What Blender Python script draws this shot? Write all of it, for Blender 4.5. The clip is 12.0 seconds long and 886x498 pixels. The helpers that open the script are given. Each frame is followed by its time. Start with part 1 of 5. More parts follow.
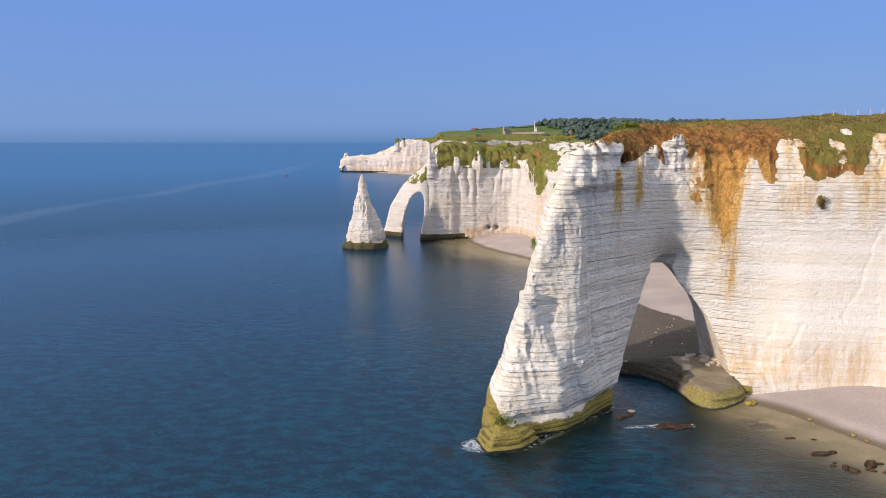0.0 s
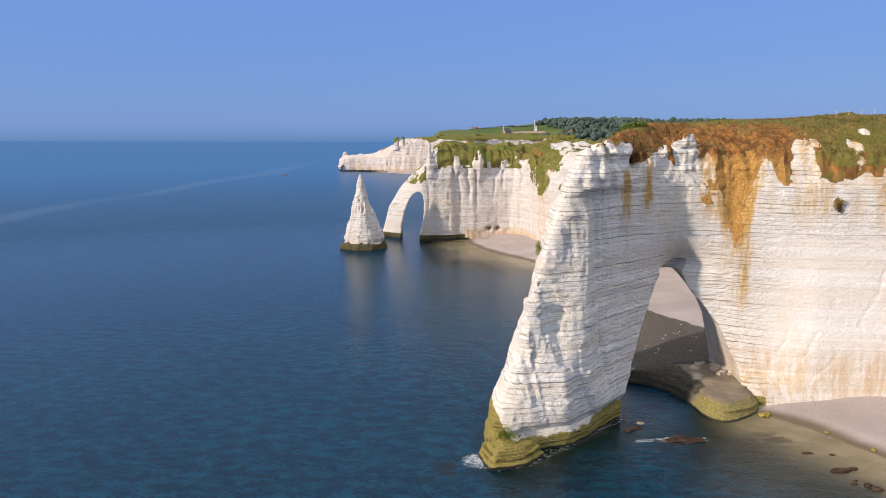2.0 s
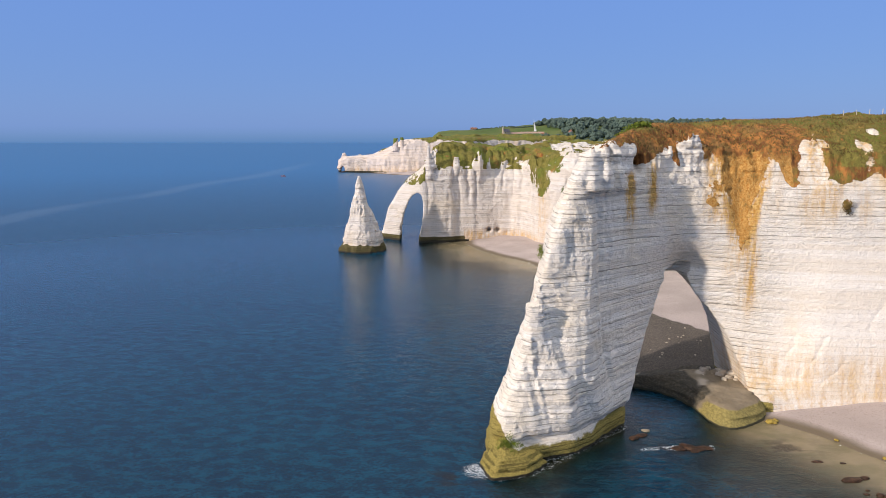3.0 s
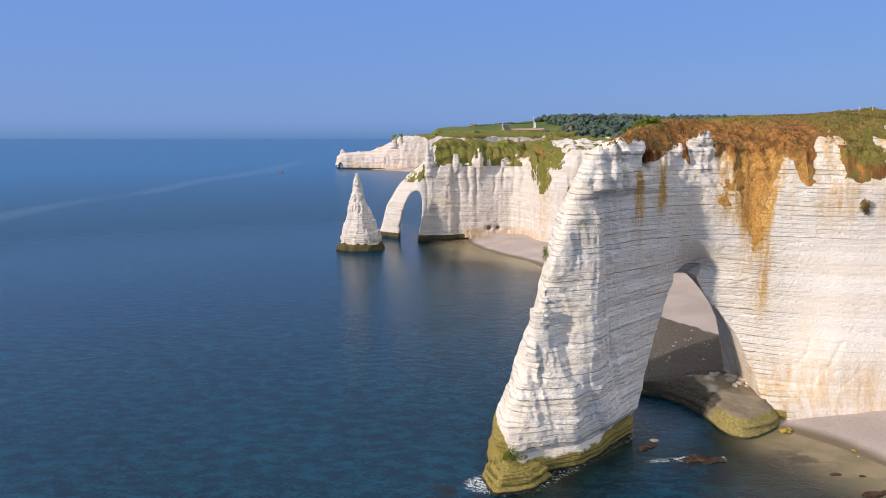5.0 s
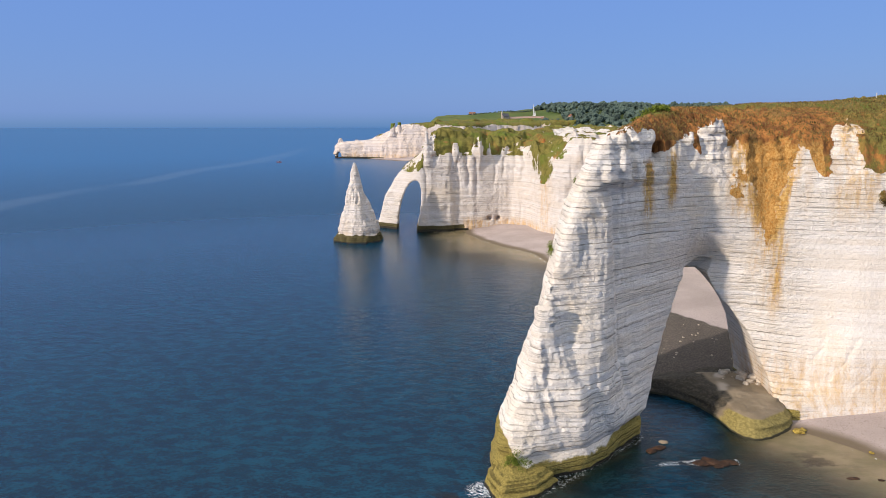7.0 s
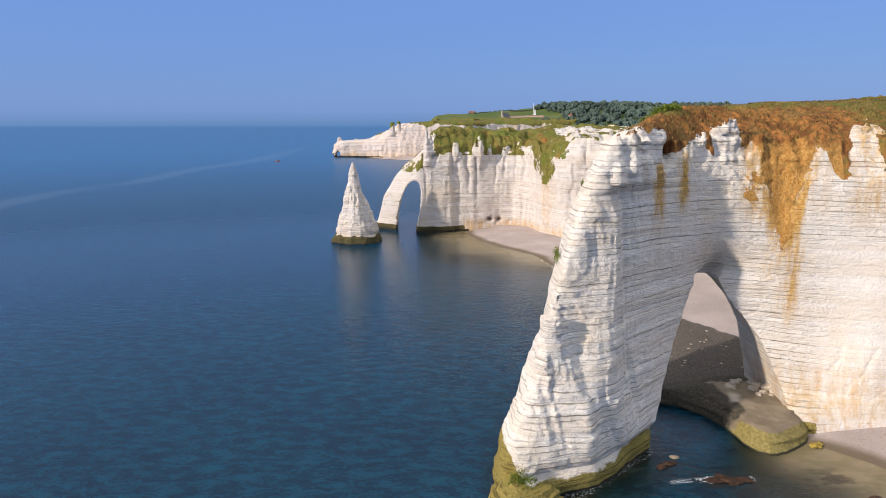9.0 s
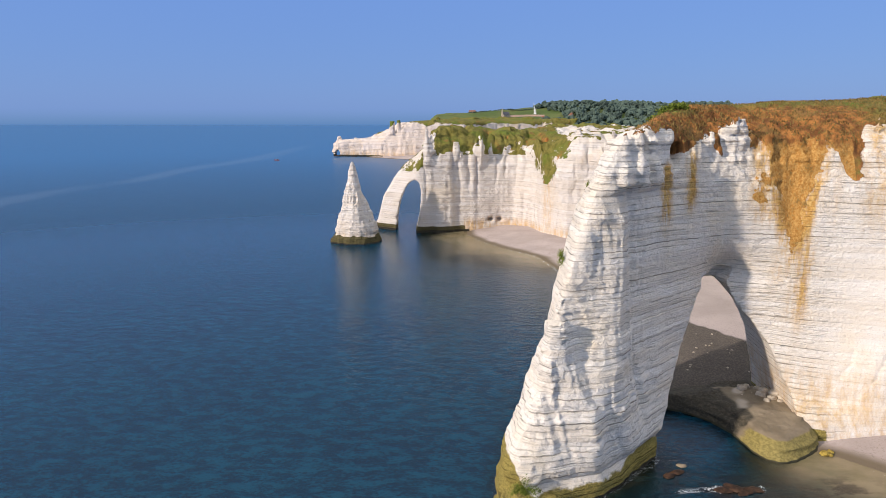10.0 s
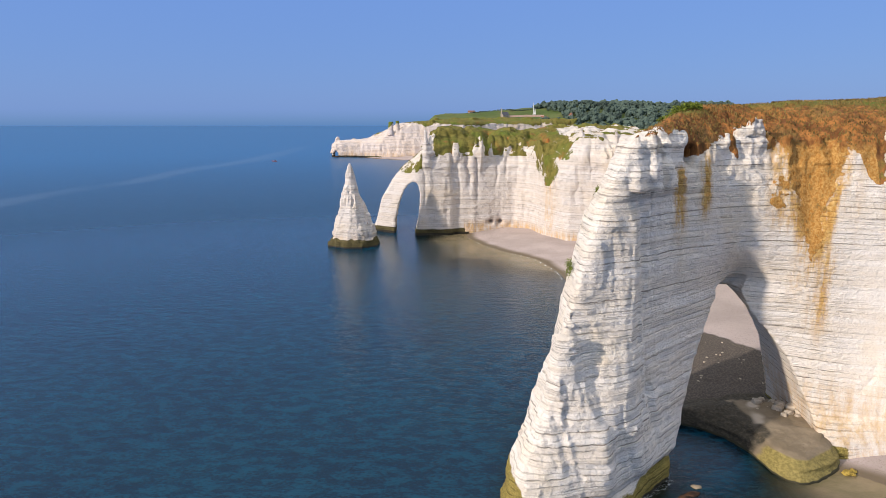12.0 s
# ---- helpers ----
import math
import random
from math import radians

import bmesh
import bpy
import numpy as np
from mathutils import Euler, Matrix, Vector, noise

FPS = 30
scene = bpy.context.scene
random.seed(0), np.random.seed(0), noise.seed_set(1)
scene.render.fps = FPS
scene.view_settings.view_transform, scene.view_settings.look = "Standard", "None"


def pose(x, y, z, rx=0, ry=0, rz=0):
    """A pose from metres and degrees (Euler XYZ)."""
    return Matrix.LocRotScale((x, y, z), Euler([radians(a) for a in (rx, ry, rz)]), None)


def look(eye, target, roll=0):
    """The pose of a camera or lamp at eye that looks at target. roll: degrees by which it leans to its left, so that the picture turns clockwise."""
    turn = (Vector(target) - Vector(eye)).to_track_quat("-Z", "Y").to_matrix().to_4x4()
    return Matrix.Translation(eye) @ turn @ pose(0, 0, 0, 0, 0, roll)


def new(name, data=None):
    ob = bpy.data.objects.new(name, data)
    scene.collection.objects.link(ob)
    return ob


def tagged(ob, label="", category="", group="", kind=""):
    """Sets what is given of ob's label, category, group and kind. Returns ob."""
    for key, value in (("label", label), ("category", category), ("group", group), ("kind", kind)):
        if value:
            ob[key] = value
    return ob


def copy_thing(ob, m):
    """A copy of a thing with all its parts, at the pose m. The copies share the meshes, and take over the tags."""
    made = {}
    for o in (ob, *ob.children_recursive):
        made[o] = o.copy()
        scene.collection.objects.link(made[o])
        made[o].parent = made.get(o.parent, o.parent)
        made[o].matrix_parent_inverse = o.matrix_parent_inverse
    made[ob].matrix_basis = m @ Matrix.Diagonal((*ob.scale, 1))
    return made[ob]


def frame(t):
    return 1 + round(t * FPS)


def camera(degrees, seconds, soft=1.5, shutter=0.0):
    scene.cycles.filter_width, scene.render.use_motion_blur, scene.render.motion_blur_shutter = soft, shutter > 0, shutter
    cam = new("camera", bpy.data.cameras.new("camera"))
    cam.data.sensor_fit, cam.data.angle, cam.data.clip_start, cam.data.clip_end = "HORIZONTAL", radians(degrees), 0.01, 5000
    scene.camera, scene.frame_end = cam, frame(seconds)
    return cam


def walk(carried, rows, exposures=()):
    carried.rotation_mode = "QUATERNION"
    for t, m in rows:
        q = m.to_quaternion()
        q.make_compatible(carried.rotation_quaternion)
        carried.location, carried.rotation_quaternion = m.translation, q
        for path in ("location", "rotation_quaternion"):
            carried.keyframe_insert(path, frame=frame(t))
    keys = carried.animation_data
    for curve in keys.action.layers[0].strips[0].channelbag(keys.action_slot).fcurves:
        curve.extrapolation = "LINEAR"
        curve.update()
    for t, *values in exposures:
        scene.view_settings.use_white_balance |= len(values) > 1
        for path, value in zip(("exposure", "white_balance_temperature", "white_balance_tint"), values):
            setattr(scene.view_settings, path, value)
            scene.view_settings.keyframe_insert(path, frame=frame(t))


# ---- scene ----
cam = camera(70.9, 12.0, 0.7)
PATH = [
    (0, (-0.277, -3.261, 85.086), (-0.241, -1.296, 84.717), 0.0),
    (0.5, (-0.167, -0.935, 85.155), (-0.131, 1.029, 84.781), -0.0),
    (1, (-0.327, 1.177, 85.159), (-0.289, 3.141, 84.783), 0.0),
    (1.5, (-0.491, 3.253, 85.144), (-0.452, 5.217, 84.77), 0.0),
    (2, (-0.439, 5.325, 85.133), (-0.401, 7.29, 84.761), 0.1),
    (2.5, (-0.533, 7.602, 85.191), (-0.493, 9.567, 84.82), 0.0),
    (3, (-0.516, 9.718, 85.202), (-0.476, 11.683, 84.832), 0.0),
    (5, (-0.612, 17.834, 85.211), (-0.569, 19.797, 84.83), 0.0),
    (5.5, (-0.657, 19.85, 85.201), (-0.613, 21.811, 84.808), 0.0),
    (6, (-0.593, 21.851, 85.207), (-0.549, 23.809, 84.803), -0.0),
    (6.5, (-0.689, 23.808, 85.207), (-0.643, 25.764, 84.792), -0.0),
    (7, (-0.762, 25.623, 85.249), (-0.716, 27.578, 84.833), -0.1),
    (9, (-0.908, 33.477, 85.251), (-0.86, 35.432, 84.832), -0.0),
    (9.5, (-1.041, 35.512, 85.218), (-0.993, 37.467, 84.797), 0.0),
    (10, (-1.194, 37.836, 85.208), (-1.145, 39.79, 84.786), 0.1),
    (10.5, (-1.085, 40.153, 85.312), (-1.035, 42.107, 84.889), 0.0),
    (11, (-1.114, 42.402, 85.315), (-1.065, 44.357, 84.893), 0.0),
    (11.5, (-1.182, 44.657, 85.296), (-1.131, 46.612, 84.875), 0.0),
    (12, (-1.279, 46.779, 85.339), (-1.227, 48.733, 84.918), 0.0),
]
walk(cam, [(t, look(eye, aim, lean)) for t, eye, aim, lean in PATH])

# ---------------- world, sun ----------------
SUN_DIR = Vector((-0.872, -0.49, 0.0)).normalized()
SUN_EL = radians(21)
world = bpy.data.worlds.new("sky")
scene.world = world
world.use_nodes = True
wn, wl = world.node_tree.nodes, world.node_tree.links
wn.clear()
sky = wn.new("ShaderNodeTexSky")
sky.sky_type, sky.sun_disc = "NISHITA", False
sky.sun_elevation, sky.sun_rotation = SUN_EL, math.atan2(SUN_DIR.x, SUN_DIR.y)
sky.air_density, sky.dust_density, sky.ozone_density = 1.0, 0.6, 3.0
geo = wn.new("ShaderNodeTexCoord")
sep = wn.new("ShaderNodeSeparateXYZ")
wl.new(geo.outputs["Generated"], sep.inputs[0])
# haze near the horizon evens the blue out; below it lies the distant sea
haze = wn.new("ShaderNodeValToRGB")
haze.color_ramp.elements[0].position, haze.color_ramp.elements[0].color = 0.0, (1.75, 3.2, 6.4, 1)
haze.color_ramp.elements[1].position, haze.color_ramp.elements[1].color = 1.0, (15.0, 14.3, 13.6, 1)
for pos, col in ((0.478, (0.65, 1.85, 4.4, 1)), (0.4915, (0.82, 2.25, 5.2, 1)), (0.4975, (1.35, 2.75, 5.7, 1)), (0.502, (1.6, 3.0, 6.6, 1)), (0.60, (1.6, 3.05, 7.3, 1)), (0.80, (6.2, 6.8, 7.8, 1))):
    e = haze.color_ramp.elements.new(pos)
    e.color = col
half = wn.new("ShaderNodeMath")
half.operation = "MULTIPLY_ADD"
half.inputs[1].default_value, half.inputs[2].default_value = 0.5, 0.5
wl.new(sep.outputs["Z"], half.inputs[0])
wl.new(half.outputs[0], haze.inputs["Fac"])
mixs = wn.new("ShaderNodeMix")
mixs.data_type = "RGBA"
mixs.inputs["Factor"].default_value = 0.85
wl.new(sky.outputs[0], mixs.inputs["A"])
wl.new(haze.outputs["Color"], mixs.inputs["B"])
bg = wn.new("ShaderNodeBackground")
bg.inputs["Strength"].default_value = 0.106
wl.new(mixs.outputs["Result"], bg.inputs["Color"])
out = wn.new("ShaderNodeOutputWorld")
wl.new(bg.outputs[0], out.inputs["Surface"])

sun_data = bpy.data.lights.new("sun", "SUN")
sun_data.energy, sun_data.angle, sun_data.color = 4.1, radians(1.6), (1.0, 0.875, 0.76)
sun = new("sun", sun_data)
to_sun = SUN_DIR * math.cos(SUN_EL) + Vector((0, 0, math.sin(SUN_EL)))
sun.matrix_world = look(to_sun * 400, (0, 0, 0))

# ---------------- numeric tools ----------------
_rng = np.random.default_rng(7)
_TABLE = _rng.random((32, 32, 32)).astype(np.float32) * 2 - 1


def vnoise(x, y, z):
    """Smooth value noise in -1..1."""
    i, j, k = np.floor(x).astype(np.int32), np.floor(y).astype(np.int32), np.floor(z).astype(np.int32)
    fx, fy, fz = (x - i).astype(np.float32), (y - j).astype(np.float32), (z - k).astype(np.float32)
    fx, fy, fz = fx * fx * (3 - 2 * fx), fy * fy * (3 - 2 * fy), fz * fz * (3 - 2 * fz)
    i0, j0, k0 = i & 31, j & 31, k & 31
    i1, j1, k1 = (i + 1) & 31, (j + 1) & 31, (k + 1) & 31
    T = _TABLE
    a = T[i0, j0, k0] * (1 - fx) + T[i1, j0, k0] * fx
    b = T[i0, j1, k0] * (1 - fx) + T[i1, j1, k0] * fx
    c = T[i0, j0, k1] * (1 - fx) + T[i1, j0, k1] * fx
    d = T[i0, j1, k1] * (1 - fx) + T[i1, j1, k1] * fx
    return (a * (1 - fy) + b * fy) * (1 - fz) + (c * (1 - fy) + d * fy) * fz


def fbm(x, y, z, octaves=3):
    total, amp = 0, 1.0
    for o in range(octaves):
        total = total + amp * vnoise(x * 2 ** o + 7.3 * o, y * 2 ** o + 3.1 * o, z * 2 ** o + 5.7 * o)
        amp *= 0.5
    return total


def smooth(a, b, v):
    t = np.clip((v - a) / (b - a), 0, 1)
    return t * t * (3 - 2 * t)


def poly_distance(poly, X, Y):
    """Signed distance to a plan outline, negative inside."""
    best = np.full(X.shape, 1e9, np.float32)
    inside = np.zeros(X.shape, bool)
    n = len(poly)
    for k in range(n):
        (ax, ay), (bx, by) = poly[k], poly[(k + 1) % n]
        ex, ey = bx - ax, by - ay
        wx, wy = X - ax, Y - ay
        t = np.clip((wx * ex + wy * ey) / (ex * ex + ey * ey + 1e-9), 0, 1)
        best = np.minimum(best, (wx - ex * t) ** 2 + (wy - ey * t) ** 2)
        inside ^= ((ay > Y) != (by > Y)) & (X < ex * (Y - ay) / (ey if ey else 1e-9) + ax)
    d = np.sqrt(best)
    return np.where(inside, -d, d)


def at_height(levels, z):
    """The plan outline at height z, between the given levels."""
    zs = [l[0] for l in levels]
    polys = [np.array(l[1], np.float32) for l in levels]
    if z <= zs[0]:
        return polys[0]
    for k in range(len(zs) - 1):
        if z <= zs[k + 1]:
            f = (z - zs[k]) / (zs[k + 1] - zs[k])
            return polys[k] * (1 - f) + polys[k + 1] * f
    return polys[-1]


def rounded(poly, cut):
    """The outline with its corners cut off, at most cut metres along each side."""
    if not cut:
        return poly
    nxt, prv = np.roll(poly, -1, 0), np.roll(poly, 1, 0)
    a, b = nxt - poly, prv - poly
    la, lb = np.linalg.norm(a, axis=1, keepdims=True) + 1e-6, np.linalg.norm(b, axis=1, keepdims=True) + 1e-6
    out = np.empty((len(poly) * 2, 2), np.float32)
    out[0::2] = poly + b / lb * np.minimum(cut, lb * 0.3)
    out[1::2] = poly + a / la * np.minimum(cut, la * 0.3)
    return out


class Solid:
    """A solid kept as distances on a grid of cells."""

    def __init__(self, lo, hi, step):
        self.lo, self.step = np.array(lo, np.float32), np.array(step, np.float32)
        n = [int(math.ceil((hi[a] - lo[a]) / step[a])) + 1 for a in range(3)]
        self.xs, self.ys, self.zs = [(lo[a] + step[a] * np.arange(n[a])).astype(np.float32) for a in range(3)]
        self.X, self.Y = np.meshgrid(self.xs, self.ys, indexing="ij")
        self.d = np.full(n, 50.0, np.float32)

    def slices(self, levels, cut):
        """Distances to the lofted outline, slice by slice; worked out every metre and a half and blended between."""
        z0, z1 = levels[0][0], levels[-1][0]
        marks = sorted({l[0] for l in levels} | set(np.arange(z0, z1, 1.5).tolist()))
        memo = {}

        def plane(k):
            if k not in memo:
                memo.clear() if len(memo) > 3 else None
                memo[k] = poly_distance(rounded(at_height(levels, marks[k]), cut), self.X, self.Y)
            return memo[k]

        for k, z in enumerate(self.zs):
            if z < z0 - 0.01:
                continue
            if z >= z1:
                yield k, z, np.maximum(plane(len(marks) - 1), z - z1)
                continue
            m = int(np.searchsorted(marks, z, "right")) - 1
            m = max(0, min(m, len(marks) - 2))
            f = (z - marks[m]) / (marks[m + 1] - marks[m])
            yield k, z, plane(m) * (1 - f) + plane(m + 1) * f

    def loft(self, levels, cut=1.5):
        for k, z, d in self.slices(levels, cut):
            self.d[:, :, k] = np.minimum(self.d[:, :, k], d)

    def carve(self, levels, cut=1.0):
        for k, z, d in self.slices(levels, cut):
            if z <= levels[-1][0]:
                self.d[:, :, k] = np.maximum(self.d[:, :, k], -d)
            else:
                self.d[:, :, k] = np.maximum(self.d[:, :, k], -np.maximum(d, z - levels[-1][0]))

    def carve_cap(self, height):
        """Cuts off all that lies above the height field height(X, Y)."""
        H = height(self.X, self.Y)
        for k, z in enumerate(self.zs):
            self.d[:, :, k] = np.maximum(self.d[:, :, k], (z - H) * 0.8)

    def spike(self, x, y, z0, z1, r0, r1, flat=1.0, turn=0.0):
        """A tapering pinnacle."""
        ix = np.where(np.abs(self.xs - x) < r0 * 2.5 + 2)[0]
        iy = np.where(np.abs(self.ys - y) < r0 * 2.5 + 2)[0]
        iz = np.where((self.zs > z0 - 3) & (self.zs < z1 + 3))[0]
        if not (len(ix) and len(iy) and len(iz)):
            return
        s = np.ix_(ix, iy, iz)
        X, Y, Z = np.meshgrid(self.xs[ix], self.ys[iy], self.zs[iz], indexing="ij")
        t = np.clip((Z - z0) / (z1 - z0), 0, 1)
        c, sn = math.cos(turn), math.sin(turn)
        u, v = (X - x) * c + (Y - y) * sn, (-(X - x) * sn + (Y - y) * c) / flat
        r = r0 + (r1 - r0) * t ** 0.8 + 0.55 * vnoise(X * 0.6, Y * 0.6, Z * 0.3) + 0.45 * vnoise(X * 0.1 + 3, Y * 0.1, Z * 1.1) - 0.5 * np.abs(vnoise(X * 0.9, Y * 0.9 + 5, Z * 0.25))
        d = np.maximum(np.sqrt(u * u + v * v) - r, Z - z1)
        self.d[s] = np.minimum(self.d[s], d)

    def roughen(self, fn, reach=6.0):
        i = np.where(np.abs(self.d) < reach)
        self.d[i] += fn(self.xs[i[0]], self.ys[i[1]], self.zs[i[2]]).astype(np.float32)

    def mesh(self):
        """Vertices and quads of the skin, closed at the grid's sides."""
        for sl in (np.s_[0], np.s_[-1], np.s_[:, 0], np.s_[:, -1], np.s_[:, :, 0], np.s_[:, :, -1]):
            self.d[sl] = np.maximum(self.d[sl], 0.3)
        s = self.d < 0
        nx, ny, nz = s.shape
        cnt = np.zeros((nx - 1, ny - 1, nz - 1), np.int8)
        for a in (0, 1):
            for b in (0, 1):
                for c in (0, 1):
                    cnt += s[a:nx - 1 + a, b:ny - 1 + b, c:nz - 1 + c]
        ci = np.where((cnt > 0) & (cnt < 8))
        n = len(ci[0])
        index = np.full(cnt.shape, -1, np.int32)
        index[ci] = np.arange(n)
        val = {}
        for a in (0, 1):
            for b in (0, 1):
                for c in (0, 1):
                    val[a, b, c] = self.d[ci[0] + a, ci[1] + b, ci[2] + c]
        acc, num = np.zeros((n, 3), np.float32), np.zeros(n, np.float32)
        for p in val:
            for ax in range(3):
                if p[ax]:
                    continue
                q = tuple(1 if k == ax else p[k] for k in range(3))
                va, vb = val[p], val[q]
                hit = (va < 0) != (vb < 0)
                t = np.where(hit, va / np.where(hit, va - vb, 1), 0)
                for k in range(3):
                    acc[:, k] += np.where(hit, p[k] + (t if k == ax else 0), 0)
                num += hit
        co = (np.stack(ci, 1) + acc / num[:, None]) * self.step + self.lo
        quads = []
        for ax in range(3):
            o1, o2 = [(1, 2), (2, 0), (0, 1)][ax]
            sl0, sl1 = [slice(None)] * 3, [slice(None)] * 3
            sl0[ax], sl1[ax] = slice(0, -1), slice(1, None)
            a, b = s[tuple(sl0)], s[tuple(sl1)]
            for flip, e in ((False, a & ~b), (True, ~a & b)):
                w = np.where(e)
                ok = (w[o1] > 0) & (w[o2] > 0) & (w[o1] < s.shape[o1] - 1) & (w[o2] < s.shape[o2] - 1)
                w = [v[ok] for v in w]
                cells = []
                for d1, d2 in ((1, 1), (0, 1), (0, 0), (1, 0)):
                    c = [v.copy() for v in w]
                    c[o1] -= d1
                    c[o2] -= d2
                    cells.append(index[tuple(c)])
                q = np.stack(cells, 1)
                quads.append(q[:, ::-1] if flip else q)
        return co, np.concatenate(quads)


def whole_normals(co, quads):
    """Normals of the unbroken surface, so that parts cut from it meet without a crease."""
    a, b, c, d = (co[quads[:, k]] for k in range(4))
    n = np.cross(c - a, d - b)
    out = np.stack([np.bincount(quads.ravel(), np.repeat(n[:, k], 4), len(co)) for k in range(3)], 1)
    return out / (np.linalg.norm(out, axis=1)[:, None] + 1e-9)


def skin(name, co, quads, material, parent=None, attrs=None, label="", normals=None):
    """A smooth-shaded mesh object from vertices and quads, with float attributes."""
    used, inv = np.unique(quads, return_inverse=True)
    v, q = co[used], inv.reshape(quads.shape)
    me = bpy.data.meshes.new(name)
    me.vertices.add(len(v))
    me.vertices.foreach_set("co", v.astype(np.float32).ravel())
    k = q.shape[1]
    me.loops.add(len(q) * k)
    me.loops.foreach_set("vertex_index", q.astype(np.int32).ravel())
    me.polygons.add(len(q))
    me.polygons.foreach_set("loop_start", np.arange(0, len(q) * k, k, dtype=np.int32))
    me.polygons.foreach_set("use_smooth", np.ones(len(q), bool))
    me.update(calc_edges=True)
    me.validate()
    for key, values in (attrs or {}).items():
        at = me.attributes.new(key, "FLOAT", "POINT")
        at.data.foreach_set("value", values[used].astype(np.float32))
    if normals is not None:
        me.normals_split_custom_set_from_vertices(normals[used].tolist())
    me.materials.append(material)
    ob = new(name, me)
    ob.parent = parent
    if label:
        tagged(ob, label)
    return ob


def part(name, bm, material, parent, label=""):
    me = bpy.data.meshes.new(name)
    bm.to_mesh(me)
    bm.free()
    me.materials.append(material)
    ob = new(name, me)
    ob.parent = parent
    if label:
        tagged(ob, label)
    return ob


def empty(name, m, label, category, group="", kind=""):
    ob = new(name)
    ob.matrix_world = m
    return tagged(ob, label, category, group, kind)


# ---------------- materials ----------------
class Nodes:
    """Short hands for building a node material."""

    def __init__(self, name):
        self.mat = bpy.data.materials.new(name)
        self.mat.use_nodes = True
        self.n, self.l = self.mat.node_tree.nodes, self.mat.node_tree.links
        self.bsdf = self.n["Principled BSDF"]
        self.pos = self.n.new("ShaderNodeNewGeometry").outputs["Position"]

    def put(self, sock, v):
        if isinstance(v, bpy.types.NodeSocket):
            self.l.new(v, sock)
        elif isinstance(v, tuple) and len(v) == 3 and sock.type == "RGBA":
            sock.default_value = (*v, 1)
        else:
            sock.default_value = v

    def math(self, op, a, b=0.0, c=0.0):
        m = self.n.new("ShaderNodeMath")
        m.operation = op
        for k, v in enumerate((a, b, c)):
            self.put(m.inputs[k], v)
        return m.outputs[0]

    def scaled(self, sx, sy, sz, shift=(0, 0, 0), turn=0.0):
        m = self.n.new("ShaderNodeMapping")
        m.inputs["Scale"].default_value = (sx, sy, sz)
        m.inputs["Location"].default_value = shift
        m.inputs["Rotation"].default_value = (0, 0, turn)
        self.l.new(self.pos, m.inputs["Vector"])
        return m.outputs[0]

    def noise(self, vec, scale=1.0, detail=4.0, rough=0.55, distort=0.0):
        m = self.n.new("ShaderNodeTexNoise")
        self.l.new(vec, m.inputs["Vector"])
        m.inputs["Scale"].default_value, m.inputs["Detail"].default_value = scale, detail
        m.inputs["Roughness"].default_value, m.inputs["Distortion"].default_value = rough, distort
        return m.outputs["Fac"]

    def voronoi(self, vec, scale=1.0, feature="F1"):
        m = self.n.new("ShaderNodeTexVoronoi")
        m.feature = feature
        self.l.new(vec, m.inputs["Vector"])
        m.inputs["Scale"].default_value = scale
        return m.outputs["Distance"]

    def ramp(self, fac, a, b):
        m = self.n.new("ShaderNodeMapRange")
        m.interpolation_type = "SMOOTHSTEP"
        self.put(m.inputs["Value"], fac)
        m.inputs["From Min"].default_value, m.inputs["From Max"].default_value = a, b
        return m.outputs["Result"]

    def mix(self, fac, a, b, mode="MIX"):
        m = self.n.new("ShaderNodeMix")
        m.data_type, m.blend_type = "RGBA", mode
        self.put(m.inputs["Factor"], fac)
        self.put(m.inputs["A"], a)
        self.put(m.inputs["B"], b)
        return m.outputs["Result"]

    def attr(self, name):
        m = self.n.new("ShaderNodeAttribute")
        m.attribute_name = name
        return m.outputs["Fac"]

    def bump(self, height, distance, strength=1.0, normal=None):
        m = self.n.new("ShaderNodeBump")
        m.inputs["Distance"].default_value, m.inputs["Strength"].default_value = distance, strength
        self.put(m.inputs["Height"], height)
        if normal is not None:
            self.l.new(normal, m.inputs["Normal"])
        return m.outputs[0]

    def done(self, color, rough=0.9, normal=None, spec=0.3):
        self.put(self.bsdf.inputs["Base Color"], color)
        self.put(self.bsdf.inputs["Roughness"], rough)
        self.bsdf.inputs["Specular IOR Level"].default_value = spec
        if normal is not None:
            self.l.new(normal, self.bsdf.inputs["Normal"])
        return self.mat


